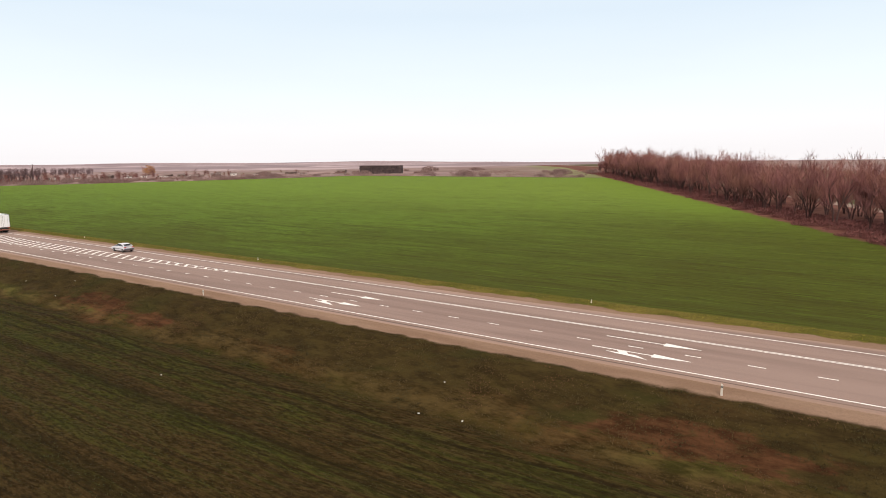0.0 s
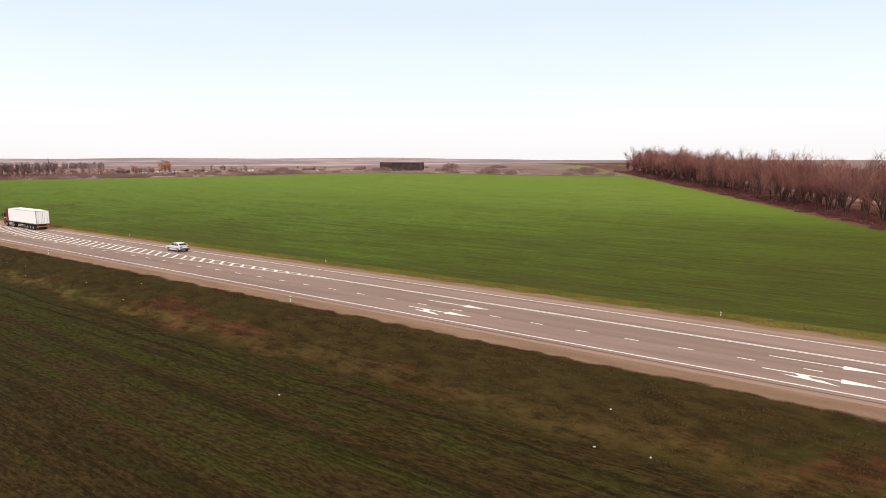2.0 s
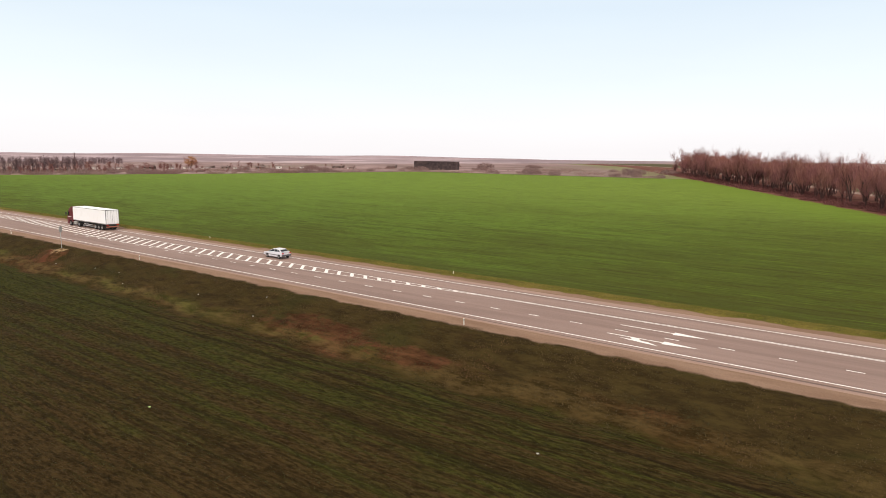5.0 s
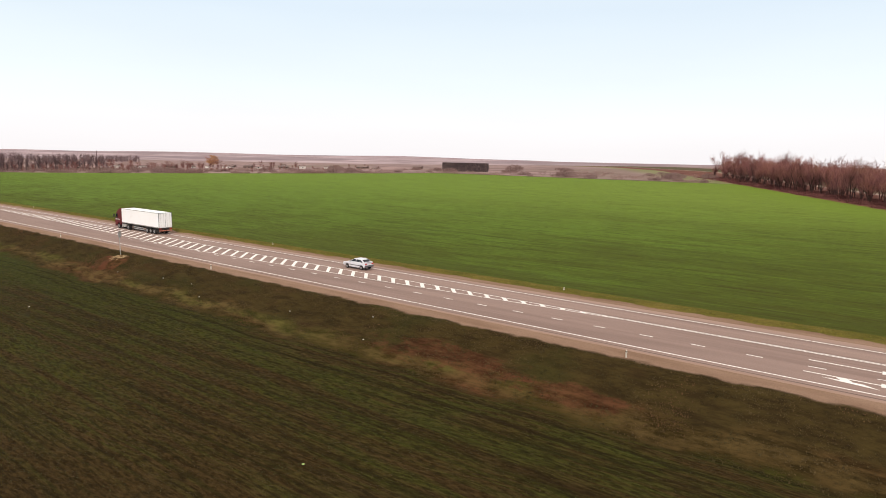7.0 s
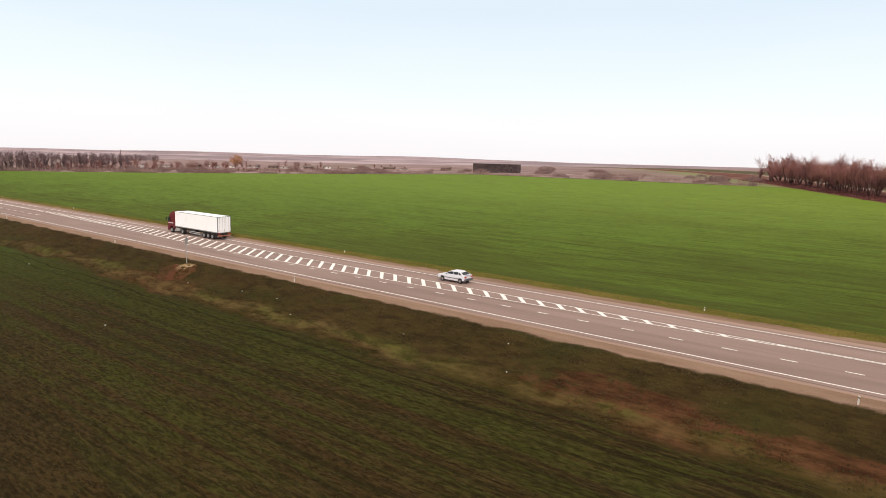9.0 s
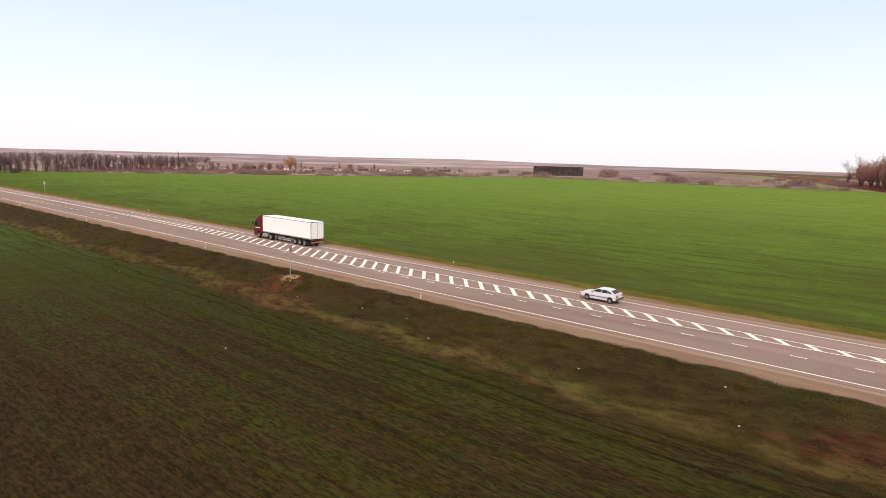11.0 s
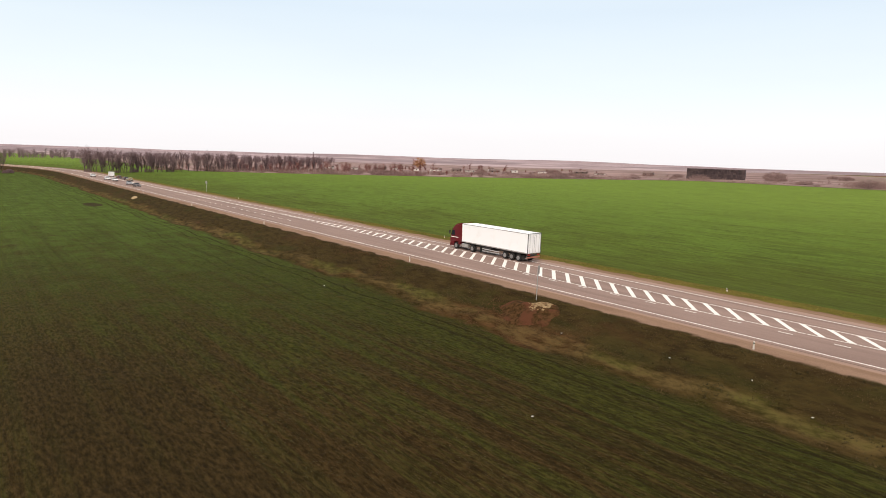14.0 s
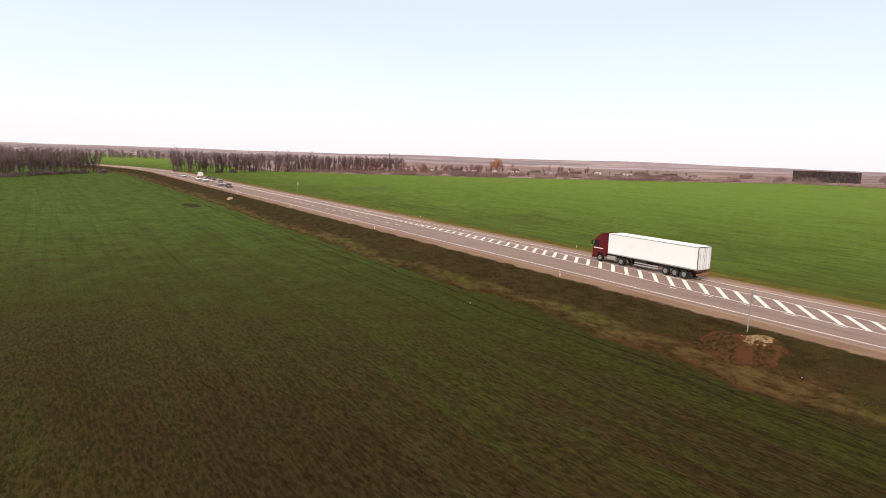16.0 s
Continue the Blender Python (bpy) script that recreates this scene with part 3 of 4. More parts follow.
def lorry():
    """Front towards +x, rear bumper at x = 0, wheels on z = 0."""
    ob = thing("lorry", "red lorry cab pulling a long white box trailer on the highway", "truck")
    part("trailer_box", box(6.85, 0, 2.62, 13.5, 2.55, 2.72, 0.04), BODY_WHITE, ob, "plain white insulated trailer box")
    part("roof_rail", box(6.85, -1.262, 3.93, 13.4, 0.05, 0.09), SIGN_BACK, ob)
    part("roof_rail", box(6.85, 1.262, 3.93, 13.4, 0.05, 0.09), SIGN_BACK, ob)
    part("floor_rail", box(6.85, -1.262, 1.30, 13.4, 0.05, 0.14), SIGN_BACK, ob)
    part("floor_rail", box(6.85, 1.262, 1.30, 13.4, 0.05, 0.14), SIGN_BACK, ob)
    # rear frame and doors
    for s in (-1, 1):
        d = part("rear_door", box(0.085, s * 0.61, 2.64, 0.05, 1.18, 2.5, 0.012), BODY_WHITE, ob, "white rear door")
        for yy in (0.30, 0.86):
            part("lock_rod", add_cyl(bmesh.new(), (0.035, s * yy, 2.6), "z", 0.022, 2.45, 10), STEEL, d, "steel locking rod")
        for zz in (1.55, 2.3, 3.05, 3.7):
            part("hinge", box(0.05, s * 1.19, zz, 0.06, 0.16, 0.07), STEEL, d)
        part("frame_post", box(0.07, s * 1.245, 2.62, 0.09, 0.06, 2.74), SEAM, ob)
    part("frame_header", box(0.07, 0, 3.95, 0.09, 2.5, 0.07), SEAM, ob)
    part("door_gap", box(0.058, 0, 2.62, 0.012, 0.03, 2.5), SEAM, ob)
    part("underride_bumper", box(0.12, 0, 0.72, 0.14, 2.45, 0.2, 0.02), STRIPE, ob, "red and white striped bumper")
    part("light_bar", box(0.14, 0, 1.08, 0.1, 2.5, 0.22, 0.02), CHASSIS, ob)
    for s in (-1, 1):
        part("tail_lamp", box(0.085, s * 0.95, 1.08, 0.03, 0.42, 0.13, 0.01), LAMP_RED, ob, "red tail lamp")
        part("mudflap", box(1.05, s * 1.0, 0.62, 0.03, 0.5, 0.6), CHASSIS, ob)
        part("side_guard", box(7.3, s * 1.2, 0.78, 3.6, 0.04, 0.12), STEEL, ob)
        part("side_guard", box(7.3, s * 1.2, 0.50, 3.6, 0.04, 0.12), STEEL, ob)
        part("landing_leg", box(9.9, s * 0.75, 0.62, 0.16, 0.16, 1.1), CHASSIS, ob)
        part("chassis_beam", box(7.2, s * 0.45, 1.0, 13.0, 0.14, 0.42), CHASSIS, ob)
        part("mudguard", box(3.0, s * 1.02, 1.13, 4.1, 0.46, 0.05), CHASSIS, ob)
        for x in (1.75, 3.05, 4.35):
            wheel(ob, x, s * 1.06, 0.5, 0.38, s)
        wheel(ob, 11.25, s * 0.98, 0.51, 0.55, s)
        wheel(ob, 14.95, s * 1.06, 0.51, 0.34, s)
        part("fuel_tank", box(13.0, s * 0.98, 0.72, 1.5, 0.5, 0.58, 0.12), SIGN_BACK, ob, "grey fuel tank")
    part("pallet_box", box(8.2, 0, 0.85, 1.9, 2.3, 0.5, 0.03), CHASSIS, ob)
    part("tractor_frame", box(13.0, 0, 0.95, 5.6, 0.9, 0.32), CHASSIS, ob)
    # cab
    side = [(14.05, 0.75), (14.45, 0.75), (14.5, 1.15), (15.4, 1.15), (15.5, 0.45), (16.38, 0.40), (16.42, 1.35), (16.30, 2.05), (15.98, 3.0), (15.75, 3.35), (15.2, 3.72), (14.6, 3.78), (14.05, 3.55)]
    cab = part("cab", prism(side, -1.24, 1.24, 0.12, 2.9), CAB_RED, ob, "dark red cab")
    bv = cab.modifiers.new("round", "BEVEL")
    bv.width, bv.segments, bv.limit_method = 0.07, 2, "ANGLE"
    part("windscreen", prism([(16.335, 2.02), (16.345, 2.06), (16.035, 2.95), (16.02, 2.92)], -1.12, 1.12), GLASS, cab, "dark windscreen")
    part("grille", box(16.42, 0, 1.15, 0.05, 1.7, 0.75, 0.02), CHASSIS, cab)
    part("sun_visor", box(16.12, 0, 2.98, 0.3, 2.1, 0.06), CHASSIS, cab)
    part("bumper", box(16.36, 0, 0.55, 0.16, 2.46, 0.42, 0.06), CAB_RED, cab)
    for s in (-1, 1):
        part("side_window", prism([(15.35, 2.05), (16.18, 2.05), (15.94, 2.8), (15.35, 2.8)], s * 1.243 - 0.008, s * 1.243 + 0.008), GLASS, cab, "dark side window")
        part("door_stripe", box(15.3, s * 1.243, 1.78, 1.7, 0.014, 0.12), LAMP_WHITE, cab, "pale stripe")
        m = part("mirror", box(16.30, s * 1.46, 2.45, 0.16, 0.22, 0.55, 0.03), CHASSIS, cab, "black wing mirror")
        part("mirror_arm", box(16.25, s * 1.30, 2.72, 0.05, 0.22, 0.05), CHASSIS, m)
        part("headlamp", box(16.43, s * 0.98, 0.82, 0.05, 0.4, 0.2, 0.03), LAMP_WHITE, cab, "clear headlamp")
        part("fairing", box(13.95, s * 1.19, 2.35, 0.5, 0.05, 2.5), CAB_RED, cab)
        part("step", box(15.75, s * 1.18, 0.62, 0.7, 0.12, 0.06), CHASSIS, cab)
    part("roof_deflector", prism([(14.1, 3.55), (15.25, 3.70), (14.9, 3.86), (14.1, 4.0)], -1.05, 1.05), CAB_RED, cab)
    return ob


truck = lorry()
truck.matrix_basis = pose(-97.2, 6.85, 0.006, 0, 0, 180) @ Matrix.Diagonal((0.94, 0.94, 0.94, 1))


# ---- hatchback ----
SILVER = material("silver_car_paint", (0.64, 0.63, 0.67), 0.3, 0.1, spots=((3, 0.5, 0.75, (0.52, 0.51, 0.52), 0.4),))
TRIM = material("dark_bumper_plastic", (0.10, 0.10, 0.11), 0.6)


def hatchback(name, label, paint, group=""):
    """A small five-door car; front towards +x, middle at x = 0."""
    ob = thing(name, label, "car", group)
    side = [(-1.95, 0.42), (-1.62, 0.36), (-1.56, 0.58), (-1.3, 0.68), (-1.04, 0.58), (-0.98, 0.26), (0.92, 0.26), (0.98, 0.58), (1.25, 0.68), (1.5, 0.58), (1.58, 0.34), (1.98, 0.40), (2.02, 0.62), (1.93, 0.76), (0.98, 0.93), (0.32, 0.95), (-1.3, 0.99), (-1.9, 0.95), (-1.99, 0.66)]
    body = part("body", prism(side, -0.81, 0.81, 0.06, 0.85), paint, ob, smooth=False)
    bv = body.modifiers.new("round", "BEVEL")
    bv.width, bv.segments, bv.limit_method = 0.04, 2, "ANGLE"
    green = [(0.92, 0.93), (0.12, 1.36), (-0.95, 1.37), (-1.25, 1.28), (-1.78, 0.97)]
    cabin = part("cabin", prism(green, -0.76, 0.76, 0.16, 1.1), paint, ob)
    bv = cabin.modifiers.new("round", "BEVEL")
    bv.width, bv.segments, bv.limit_method = 0.035, 2, "ANGLE"

    def pane(nm, pts):
        bm = bmesh.new()
        f = bm.faces.new([bm.verts.new(p) for p in pts])
        r = bmesh.ops.extrude_face_region(bm, geom=[f])
        f.normal_update()
        mid = sum((v.co for v in f.verts), Vector()) / len(f.verts) - Vector((-0.4, 0, 0.9))
        push = f.normal * (0.012 if f.normal.dot(mid) > 0 else -0.012)
        for v in r["geom"]:
            if isinstance(v, bmesh.types.BMVert):
                v.co += push
        bmesh.ops.recalc_face_normals(bm, faces=bm.faces)
        return part(nm, bm, GLASS, cabin, "dark window glass")

    def lean_y(z):
        return 0.76 - 0.16 * min(1.0, max(0.0, (z - 0.95) / 0.40))

    for s in (-1, 1):
        for pts in ([(0.66, 1.0), (0.14, 1.29), (-0.28, 1.29), (-0.28, 1.0)], [(-0.36, 1.0), (-0.36, 1.29), (-0.90, 1.29), (-1.02, 1.0)], [(-1.10, 1.0), (-0.99, 1.27), (-1.16, 1.22), (-1.52, 1.0)]):
            pane("side_window", [(x, s * (lean_y(z) + 0.003), z) for x, z in pts])
    pane("windscreen", [(0.85, -0.66, 0.985), (0.85, 0.66, 0.985), (0.17, 0.56, 1.345), (0.17, -0.56, 1.345)])
    pane("rear_window", [(-1.72, -0.6, 1.02), (-1.72, 0.6, 1.02), (-1.29, 0.54, 1.275), (-1.29, -0.54, 1.275)])
    part("spoiler", box(-1.86, 0, 1.03, 0.24, 1.3, 0.05, 0.015), paint, ob)
    part("front_bumper", box(1.97, 0, 0.48, 0.2, 1.6, 0.22, 0.05), TRIM, ob)
    part("rear_bumper", box(-1.96, 0, 0.50, 0.2, 1.6, 0.24, 0.05), TRIM, ob)
    part("number_plate", box(-2.05, 0, 0.72, 0.02, 0.5, 0.11), LAMP_WHITE, ob, "blank pale plate")
    for s in (-1, 1):
        part("door_moulding", box(-0.1, s * 0.815, 0.55, 2.0, 0.02, 0.07), TRIM, ob)
        part("tail_lamp", box(-1.985, s * 0.62, 0.80, 0.05, 0.34, 0.16, 0.01), LAMP_RED, ob, "red tail lamp")
        part("headlamp", box(2.0, s * 0.58, 0.67, 0.05, 0.34, 0.13, 0.01), LAMP_WHITE, ob, "clear headlamp")
        part("wing_mirror", box(0.62, s * 0.88, 1.0, 0.1, 0.16, 0.11, 0.02), TRIM, ob)
        for x in (1.24, -1.30):
            wheel(ob, x, s * 0.72, 0.285, 0.17, s)
    return ob


car = hatchback("hatchback_car", "silver five-door hatchback car on the highway", SILVER)
car.matrix_basis = pose(-50.6, 6.1, 0.006, 0, 0, 180) @ Matrix.Diagonal((0.96, 0.96, 0.96, 1))


# ---- trees ----
def limb(bm, a, b, r0, r1, sides):
    d = (b - a).normalized()
    u = d.orthogonal().normalized()
    w = d.cross(u)
    ra = [bm.verts.new(a + (u * math.cos(6.2832 * i / sides) + w * math.sin(6.2832 * i / sides)) * r0) for i in range(sides)]
    rb = [bm.verts.new(b + (u * math.cos(6.2832 * i / sides) + w * math.sin(6.2832 * i / sides)) * r1) for i in range(sides)]
    for i in range(sides):
        bm.faces.new((ra[i], ra[(i + 1) % sides], rb[(i + 1) % sides], rb[i]))


def bare_tree(seed, height, spread_out, bark, twig, label, forks=2, twig_r=0.03, dens=(4, 5, 5, 6), group="bare trees of the shelter belts", low=0.2, stem=0.44, gnarl=0.18):
    """Leafless tree: trunk and limbs in one part, the haze of twigs in another."""
    rnd = random.Random(seed)
    wood, fine = bmesh.new(), bmesh.new()

    def grow(a, d, length, r, level):
        bend_d = (d + Vector((rnd.uniform(-gnarl, gnarl), rnd.uniform(-gnarl, gnarl), 0.06))).normalized()
        mid = a + d * length * 0.5
        b = mid + bend_d * length * 0.5
        if level == 4:
            u = d.orthogonal().normalized()
            u = (u * math.cos(length * 57) + d.cross(u) * math.sin(length * 57)) * r
            fine.faces.new([fine.verts.new(q) for q in (a - u, a + u, b + u * 0.5, b - u * 0.5)])
            return
        bm = wood if level < 2 else fine
        if level == 3:
            limb(bm, a, b, r, r * 0.6, 3)
        else:
            sides = 7 if level == 0 else 4 if level == 1 else 3
            limb(bm, a, mid, r, r * 0.85, sides)
            limb(bm, mid, b, r * 0.85, r * 0.62, sides)
        k = dens[level]
        for i in range(k):
            f = rnd.uniform(0.25, 1.0) if level else rnd.uniform(low, 1.0)
            at = a.lerp(mid, f * 2) if f < 0.5 else mid.lerp(b, f * 2 - 1)
            ang = 6.2832 * (i + rnd.random()) / k
            side_d = Vector((math.cos(ang), math.sin(ang), 0))
            nd = (bend_d * rnd.uniform(0.55, 1.0) + side_d * rnd.uniform(0.35, 0.85) * spread_out + Vector((0, 0, 0.22))).normalized()
            grow(at, nd, length * rnd.uniform(0.52, 0.78) * (1.0 if level else 0.44 / stem), max(r * rnd.uniform(0.38, 0.55), twig_r * 0.8), level + 1)

    stems = forks
    for i in range(stems):
        ang = 6.2832 * (i + rnd.random()) / stems
        d = Vector((math.cos(ang) * 0.16 * (stems > 1), math.sin(ang) * 0.16 * (stems > 1), 1)).normalized()
        grow(Vector((math.cos(ang) * 0.2 * (stems > 1), math.sin(ang) * 0.2 * (stems > 1), -0.2)), d, height * rnd.uniform(0.92, 1.08) * stem, height * 0.0125, 0)
    top = max(v.co.z for v in fine.verts)
    for bm in (wood, fine):
        bmesh.ops.scale(bm, vec=(height / top,) * 3, verts=bm.verts)
    ob = thing("bare_tree", label, "tree", group)
    part("trunk", wood, bark, ob)
    part("crown", fine, twig, ob, "leafless twigs")
    return ob


def plant(source, x, y, scale=1.0, turn=None, sink=0.05):
    s = Matrix.Diagonal((scale, scale, scale * random.uniform(0.92, 1.08), 1))
    return copy_thing(source, pose(x, y, land(x, y) - sink, random.uniform(-3, 3), random.uniform(-3, 3), random.uniform(0, 360) if turn is None else turn) @ s)


random.seed(11)
kinds = [bare_tree(100 + i, 13.0, (0.72, 0.6, 0.85, 0.66)[i], BARK, TWIG, "tall leafless tree with reddish-brown branches in a shelter belt", (2, 3, 2, 1)[i], 0.026, (6, 5, 4, 5), low=0.12, gnarl=0.42) for i in range(4)]
parked = [(-20, 84), (3, 92), (20, 88), (60, 84)]


def belt_point(s, off):
    return 48 - 0.534 * s + 0.846 * (off - 75), 64 + 0.846 * s + 0.534 * (off - 75)


for ob, (s, off) in zip(kinds, parked):
    x, y = belt_point(s, off)
    ob.matrix_basis = pose(x, y, land(x, y) - 0.05)
s = -34.0
while s < 226:
    for off in (81, 86.5, 92):
        if random.random() < 0.9:
            x, y = belt_point(s + random.uniform(-1.2, 1.2), off + random.uniform(-1.6, 1.6))
            plant(random.choice(kinds), x, y, random.uniform(0.72, 1.02))
    s += 3.6

dark = [bare_tree(200 + i, 13.0, (0.5, 0.58, 0.45)[i], BARK_DARK, TWIG_DARK, "tall dark leafless tree at the far end of the field", (2, 1, 3)[i], 0.036, (8, 4, 3, 4), "dark trees along the side road", low=0.15, stem=0.70, gnarl=0.22) for i in range(3)]
for ob, (x, y) in zip(dark, ((-415, 22), (-418, 40), (-420, 86))):
    ob.matrix_basis = pose(x, y, land(x, y) - 0.05)
y = 6.0
while y < 150:
    if not 56 < y < 61:
        for off in (0, 5):
            plant(random.choice(dark), -414 - off - 0.05 * y + random.uniform(-1.5, 1.5), y + random.uniform(-1, 1), random.uniform(0.7, 1.1) * (1 - 0.0017 * y))
    y += 2.6 if y < 56 else 3.2
for i in range(72):
    f = random.random()
    g = random.random()
    x, y = -372 - 78 * f - 40 * g, -78 + 52 * f - 8 * g + 3 * random.random()
    plant(random.choice(dark), x, y, random.uniform(0.85, 1.1))
for i in range(16):
    plant(random.choice(dark), -352 - 20 * random.random(), -80 - 50 * random.random(), random.uniform(0.75, 1.0))
woods = bmesh.new()
rnd = random.Random(77)
for i in range(640):
    bx, by = -770 - 30 * rnd.random() - i * 0.05, -300 + i * 1.05 + rnd.uniform(-3, 3)
    bz, tall = land(bx, by), rnd.uniform(6, 10.5)
    limb(woods, Vector((bx, by, bz - 0.2)), Vector((bx + rnd.uniform(-0.5, 0.5), by, bz + tall * 0.8)), 0.3, 0.08, 4)
    for k in range(34):
        a, f = rnd.uniform(0, 6.2832), rnd.uniform(0.1, 0.85)
        ln = tall * rnd.uniform(0.15, 0.35)
        base = Vector((bx, by, bz + tall * f))
        limb(woods, base, base + Vector((0.75 * ln * math.cos(a), 0.75 * ln * math.sin(a), 0.6 * ln)), 0.16, 0.06, 3)
tagged(link_mesh("far_woods", woods, TWIG_HAZED), "far line of bare dark trees beyond a green field, paled by haze in their colour", "woods", kind="stuff")


# ---- scrub ----
def scrub_bush(seed, mat, label, name="bush", w=2.2, h=1.9, twigs=260, leaf=0.16):
    rnd = random.Random(seed)
    stems, tips = bmesh.new(), bmesh.new()
    for i in range(16):
        a = rnd.uniform(0, 6.2832)
        rr = rnd.uniform(0.1, w * 0.5)
        limb(stems, Vector((0.15 * math.cos(a), 0.15 * math.sin(a), -0.1)), Vector((rr * math.cos(a), rr * math.sin(a), h * rnd.uniform(0.5, 1.0))), 0.03, 0.012, 3)
    for i in range(twigs):
        a, rr = rnd.uniform(0, 6.2832), w * 0.5 * math.sqrt(rnd.random())
        z = h * rnd.uniform(0.08, 1.0) * (1 - 0.45 * (rr / (w * 0.5)) ** 2)
        c = Vector((rr * math.cos(a), rr * math.sin(a), z))
        u = Vector((rnd.gauss(0, 1), rnd.gauss(0, 1), rnd.gauss(0.6, 1))).normalized() * leaf * rnd.uniform(0.8, 2.4)
        v = Vector((rnd.gauss(0, 1), rnd.gauss(0, 1), rnd.gauss(0, 1))).normalized() * leaf * 0.35
        tips.faces.new([tips.verts.new(c + q) for q in (-u - v * 0.3, -u * 0.1 + v, u, u * 0.1 - v)])
    ob = thing(name, label, "bush", "scrub along the field edges")
    part("stems", stems, BARK, ob)
    part("crown", tips, mat, ob)
    return ob


SCRUB_RED = material("russet_scrub", (0.165, 0.062, 0.055), 0.95, island=0.35)
low = [scrub_bush(i, SCRUB_RED, "low russet leafless scrub at the foot of the shelter belt", w=6.5, h=1.0, twigs=700, leaf=0.20) for i in range(2)]
for ob, (s, off) in zip(low, ((2, 77), (9, 78))):
    x, y = belt_point(s, off)
    ob.matrix_basis = pose(x, y, land(x, y))
s = -30
while s < 224:
    for off in (76.6, 79.2, 83.0):
        x, y = belt_point(s + random.uniform(-2, 2), off + random.uniform(-1.2, 1.2))
        plant(random.choice(low), x, y, random.uniform(0.6, 1.1) * (0.55 if off < 77 else 1.0))
    s += 4.6


thicket = [scrub_bush(40 + i, TWIG_DARK, "dark tangled undergrowth beneath the bare trees", w=4.5, h=2.6, twigs=420, leaf=0.25) for i in range(2)]
thicket[0].matrix_basis = pose(-384, -64, land(-384, -64))
thicket[1].matrix_basis = pose(-418, 30, land(-418, 30))
for i in range(50):
    f = random.random()
    x, y = (-370 - 76 * f - 6 * random.random(), -78 + 54 * f) if i < 32 else (-415 - 8 * random.random(), 6 + 140 * f)
    plant(random.choice(thicket), x, y, random.uniform(0.5, 0.95))


def edge_of_field(x):
    """The far field's back edge."""
    return 214.0 if x > -190 else 214.0 - (-190 - x) * 150.0 / 240.0


hedge = [scrub_bush(20 + i, SCRUB, "brown leafless bush behind the green field", w=7.0, h=1.9, twigs=520, leaf=0.26) for i in range(2)]
hedge[0].matrix_basis = pose(-178.7, 266, land(-178.7, 266) - 0.1) @ Matrix.Diagonal((1.6, 1.6, 1.9, 1))
hedge[1].matrix_basis = pose(-150, 226, land(-150, 226) - 0.1)
for i in range(110):
    x = random.uniform(-440, -62) if i < 70 else random.uniform(-440, -230)
    y = edge_of_field(x) + 5 + 70 * random.random() ** 1.6
    if -212 < x < -176 and 224 < y < 252:
        continue
    plant(random.choice(hedge), x, y, random.uniform(0.3, 0.9))

# ---- autumn tree and pole-like poplar by the village ----
auburn = bare_tree(301, 11.0, 0.8, BARK, TWIG, "rounded tree still carrying orange autumn leaves near the houses", 2, 0.03, (4, 5, 4, 4), "village trees")
leaves = bmesh.new()
rnd = random.Random(5)
for i in range(1700):
    a, b = rnd.uniform(0, 6.2832), math.acos(rnd.uniform(-1, 1))
    rr = rnd.random() ** 0.4
    c = Vector((4.2 * rr * math.sin(b) * math.cos(a), 4.2 * rr * math.sin(b) * math.sin(a), 6.4 + 4.6 * rr * math.cos(b)))
    if noise.noise(c * 0.5) < -0.05:
        continue
    u = Vector((rnd.gauss(0, 1), rnd.gauss(0, 1), rnd.gauss(0, 1))).normalized() * 0.28
    v = u.orthogonal().normalized() * 0.2
    leaves.faces.new([leaves.verts.new(c + q) for q in (-u, v, u, -v)])
part("leaves", leaves, AUTUMN, auburn, "orange autumn leaves")
auburn.matrix_basis = pose(-396, 210, land(-396, 210) - 0.1) @ Matrix.Diagonal((1.15, 1.15, 0.82, 1))

poplar = thing("poplar", "slim dark upright poplar beside the houses", "tree", "village trees")
bm, tw = bmesh.new(), bmesh.new()
limb(bm, Vector((0, 0, -0.2)), Vector((0, 0, 12)), 0.28, 0.05, 7)
for i in range(420):
    z = rnd.uniform(1.5, 11.5)
    a = rnd.uniform(0, 6.2832)
    ln = rnd.uniform(0.5, 1.5) * (1.1 - z / 16)
    limb(tw, Vector((0, 0, z)), Vector((0.55 * ln * math.cos(a), 0.55 * ln * math.sin(a), z + ln * 1.3)), 0.05, 0.02, 3)
part("trunk", bm, BARK_DARK, poplar)
part("crown", tw, TWIG_DARK, poplar)
poplar.matrix_basis = pose(-440, 150, land(-440, 150))

# ---- village ----
WALL = material("whitewashed_wall", (0.74, 0.68, 0.64), 0.85, spots=((0.6, 0.45, 0.7, (0.55, 0.48, 0.42), 0.6),), each=0.12)
ROOF = material("dark_roof_sheet", (0.17, 0.115, 0.105), 0.8, spots=((0.8, 0.45, 0.7, (0.16, 0.10, 0.085), 0.6),), each=0.3)
SHED = material("weathered_shed_wall", (0.16, 0.105, 0.088), 0.9, spots=((0.5, 0.45, 0.7, (0.26, 0.19, 0.16), 0.6),), each=0.2)


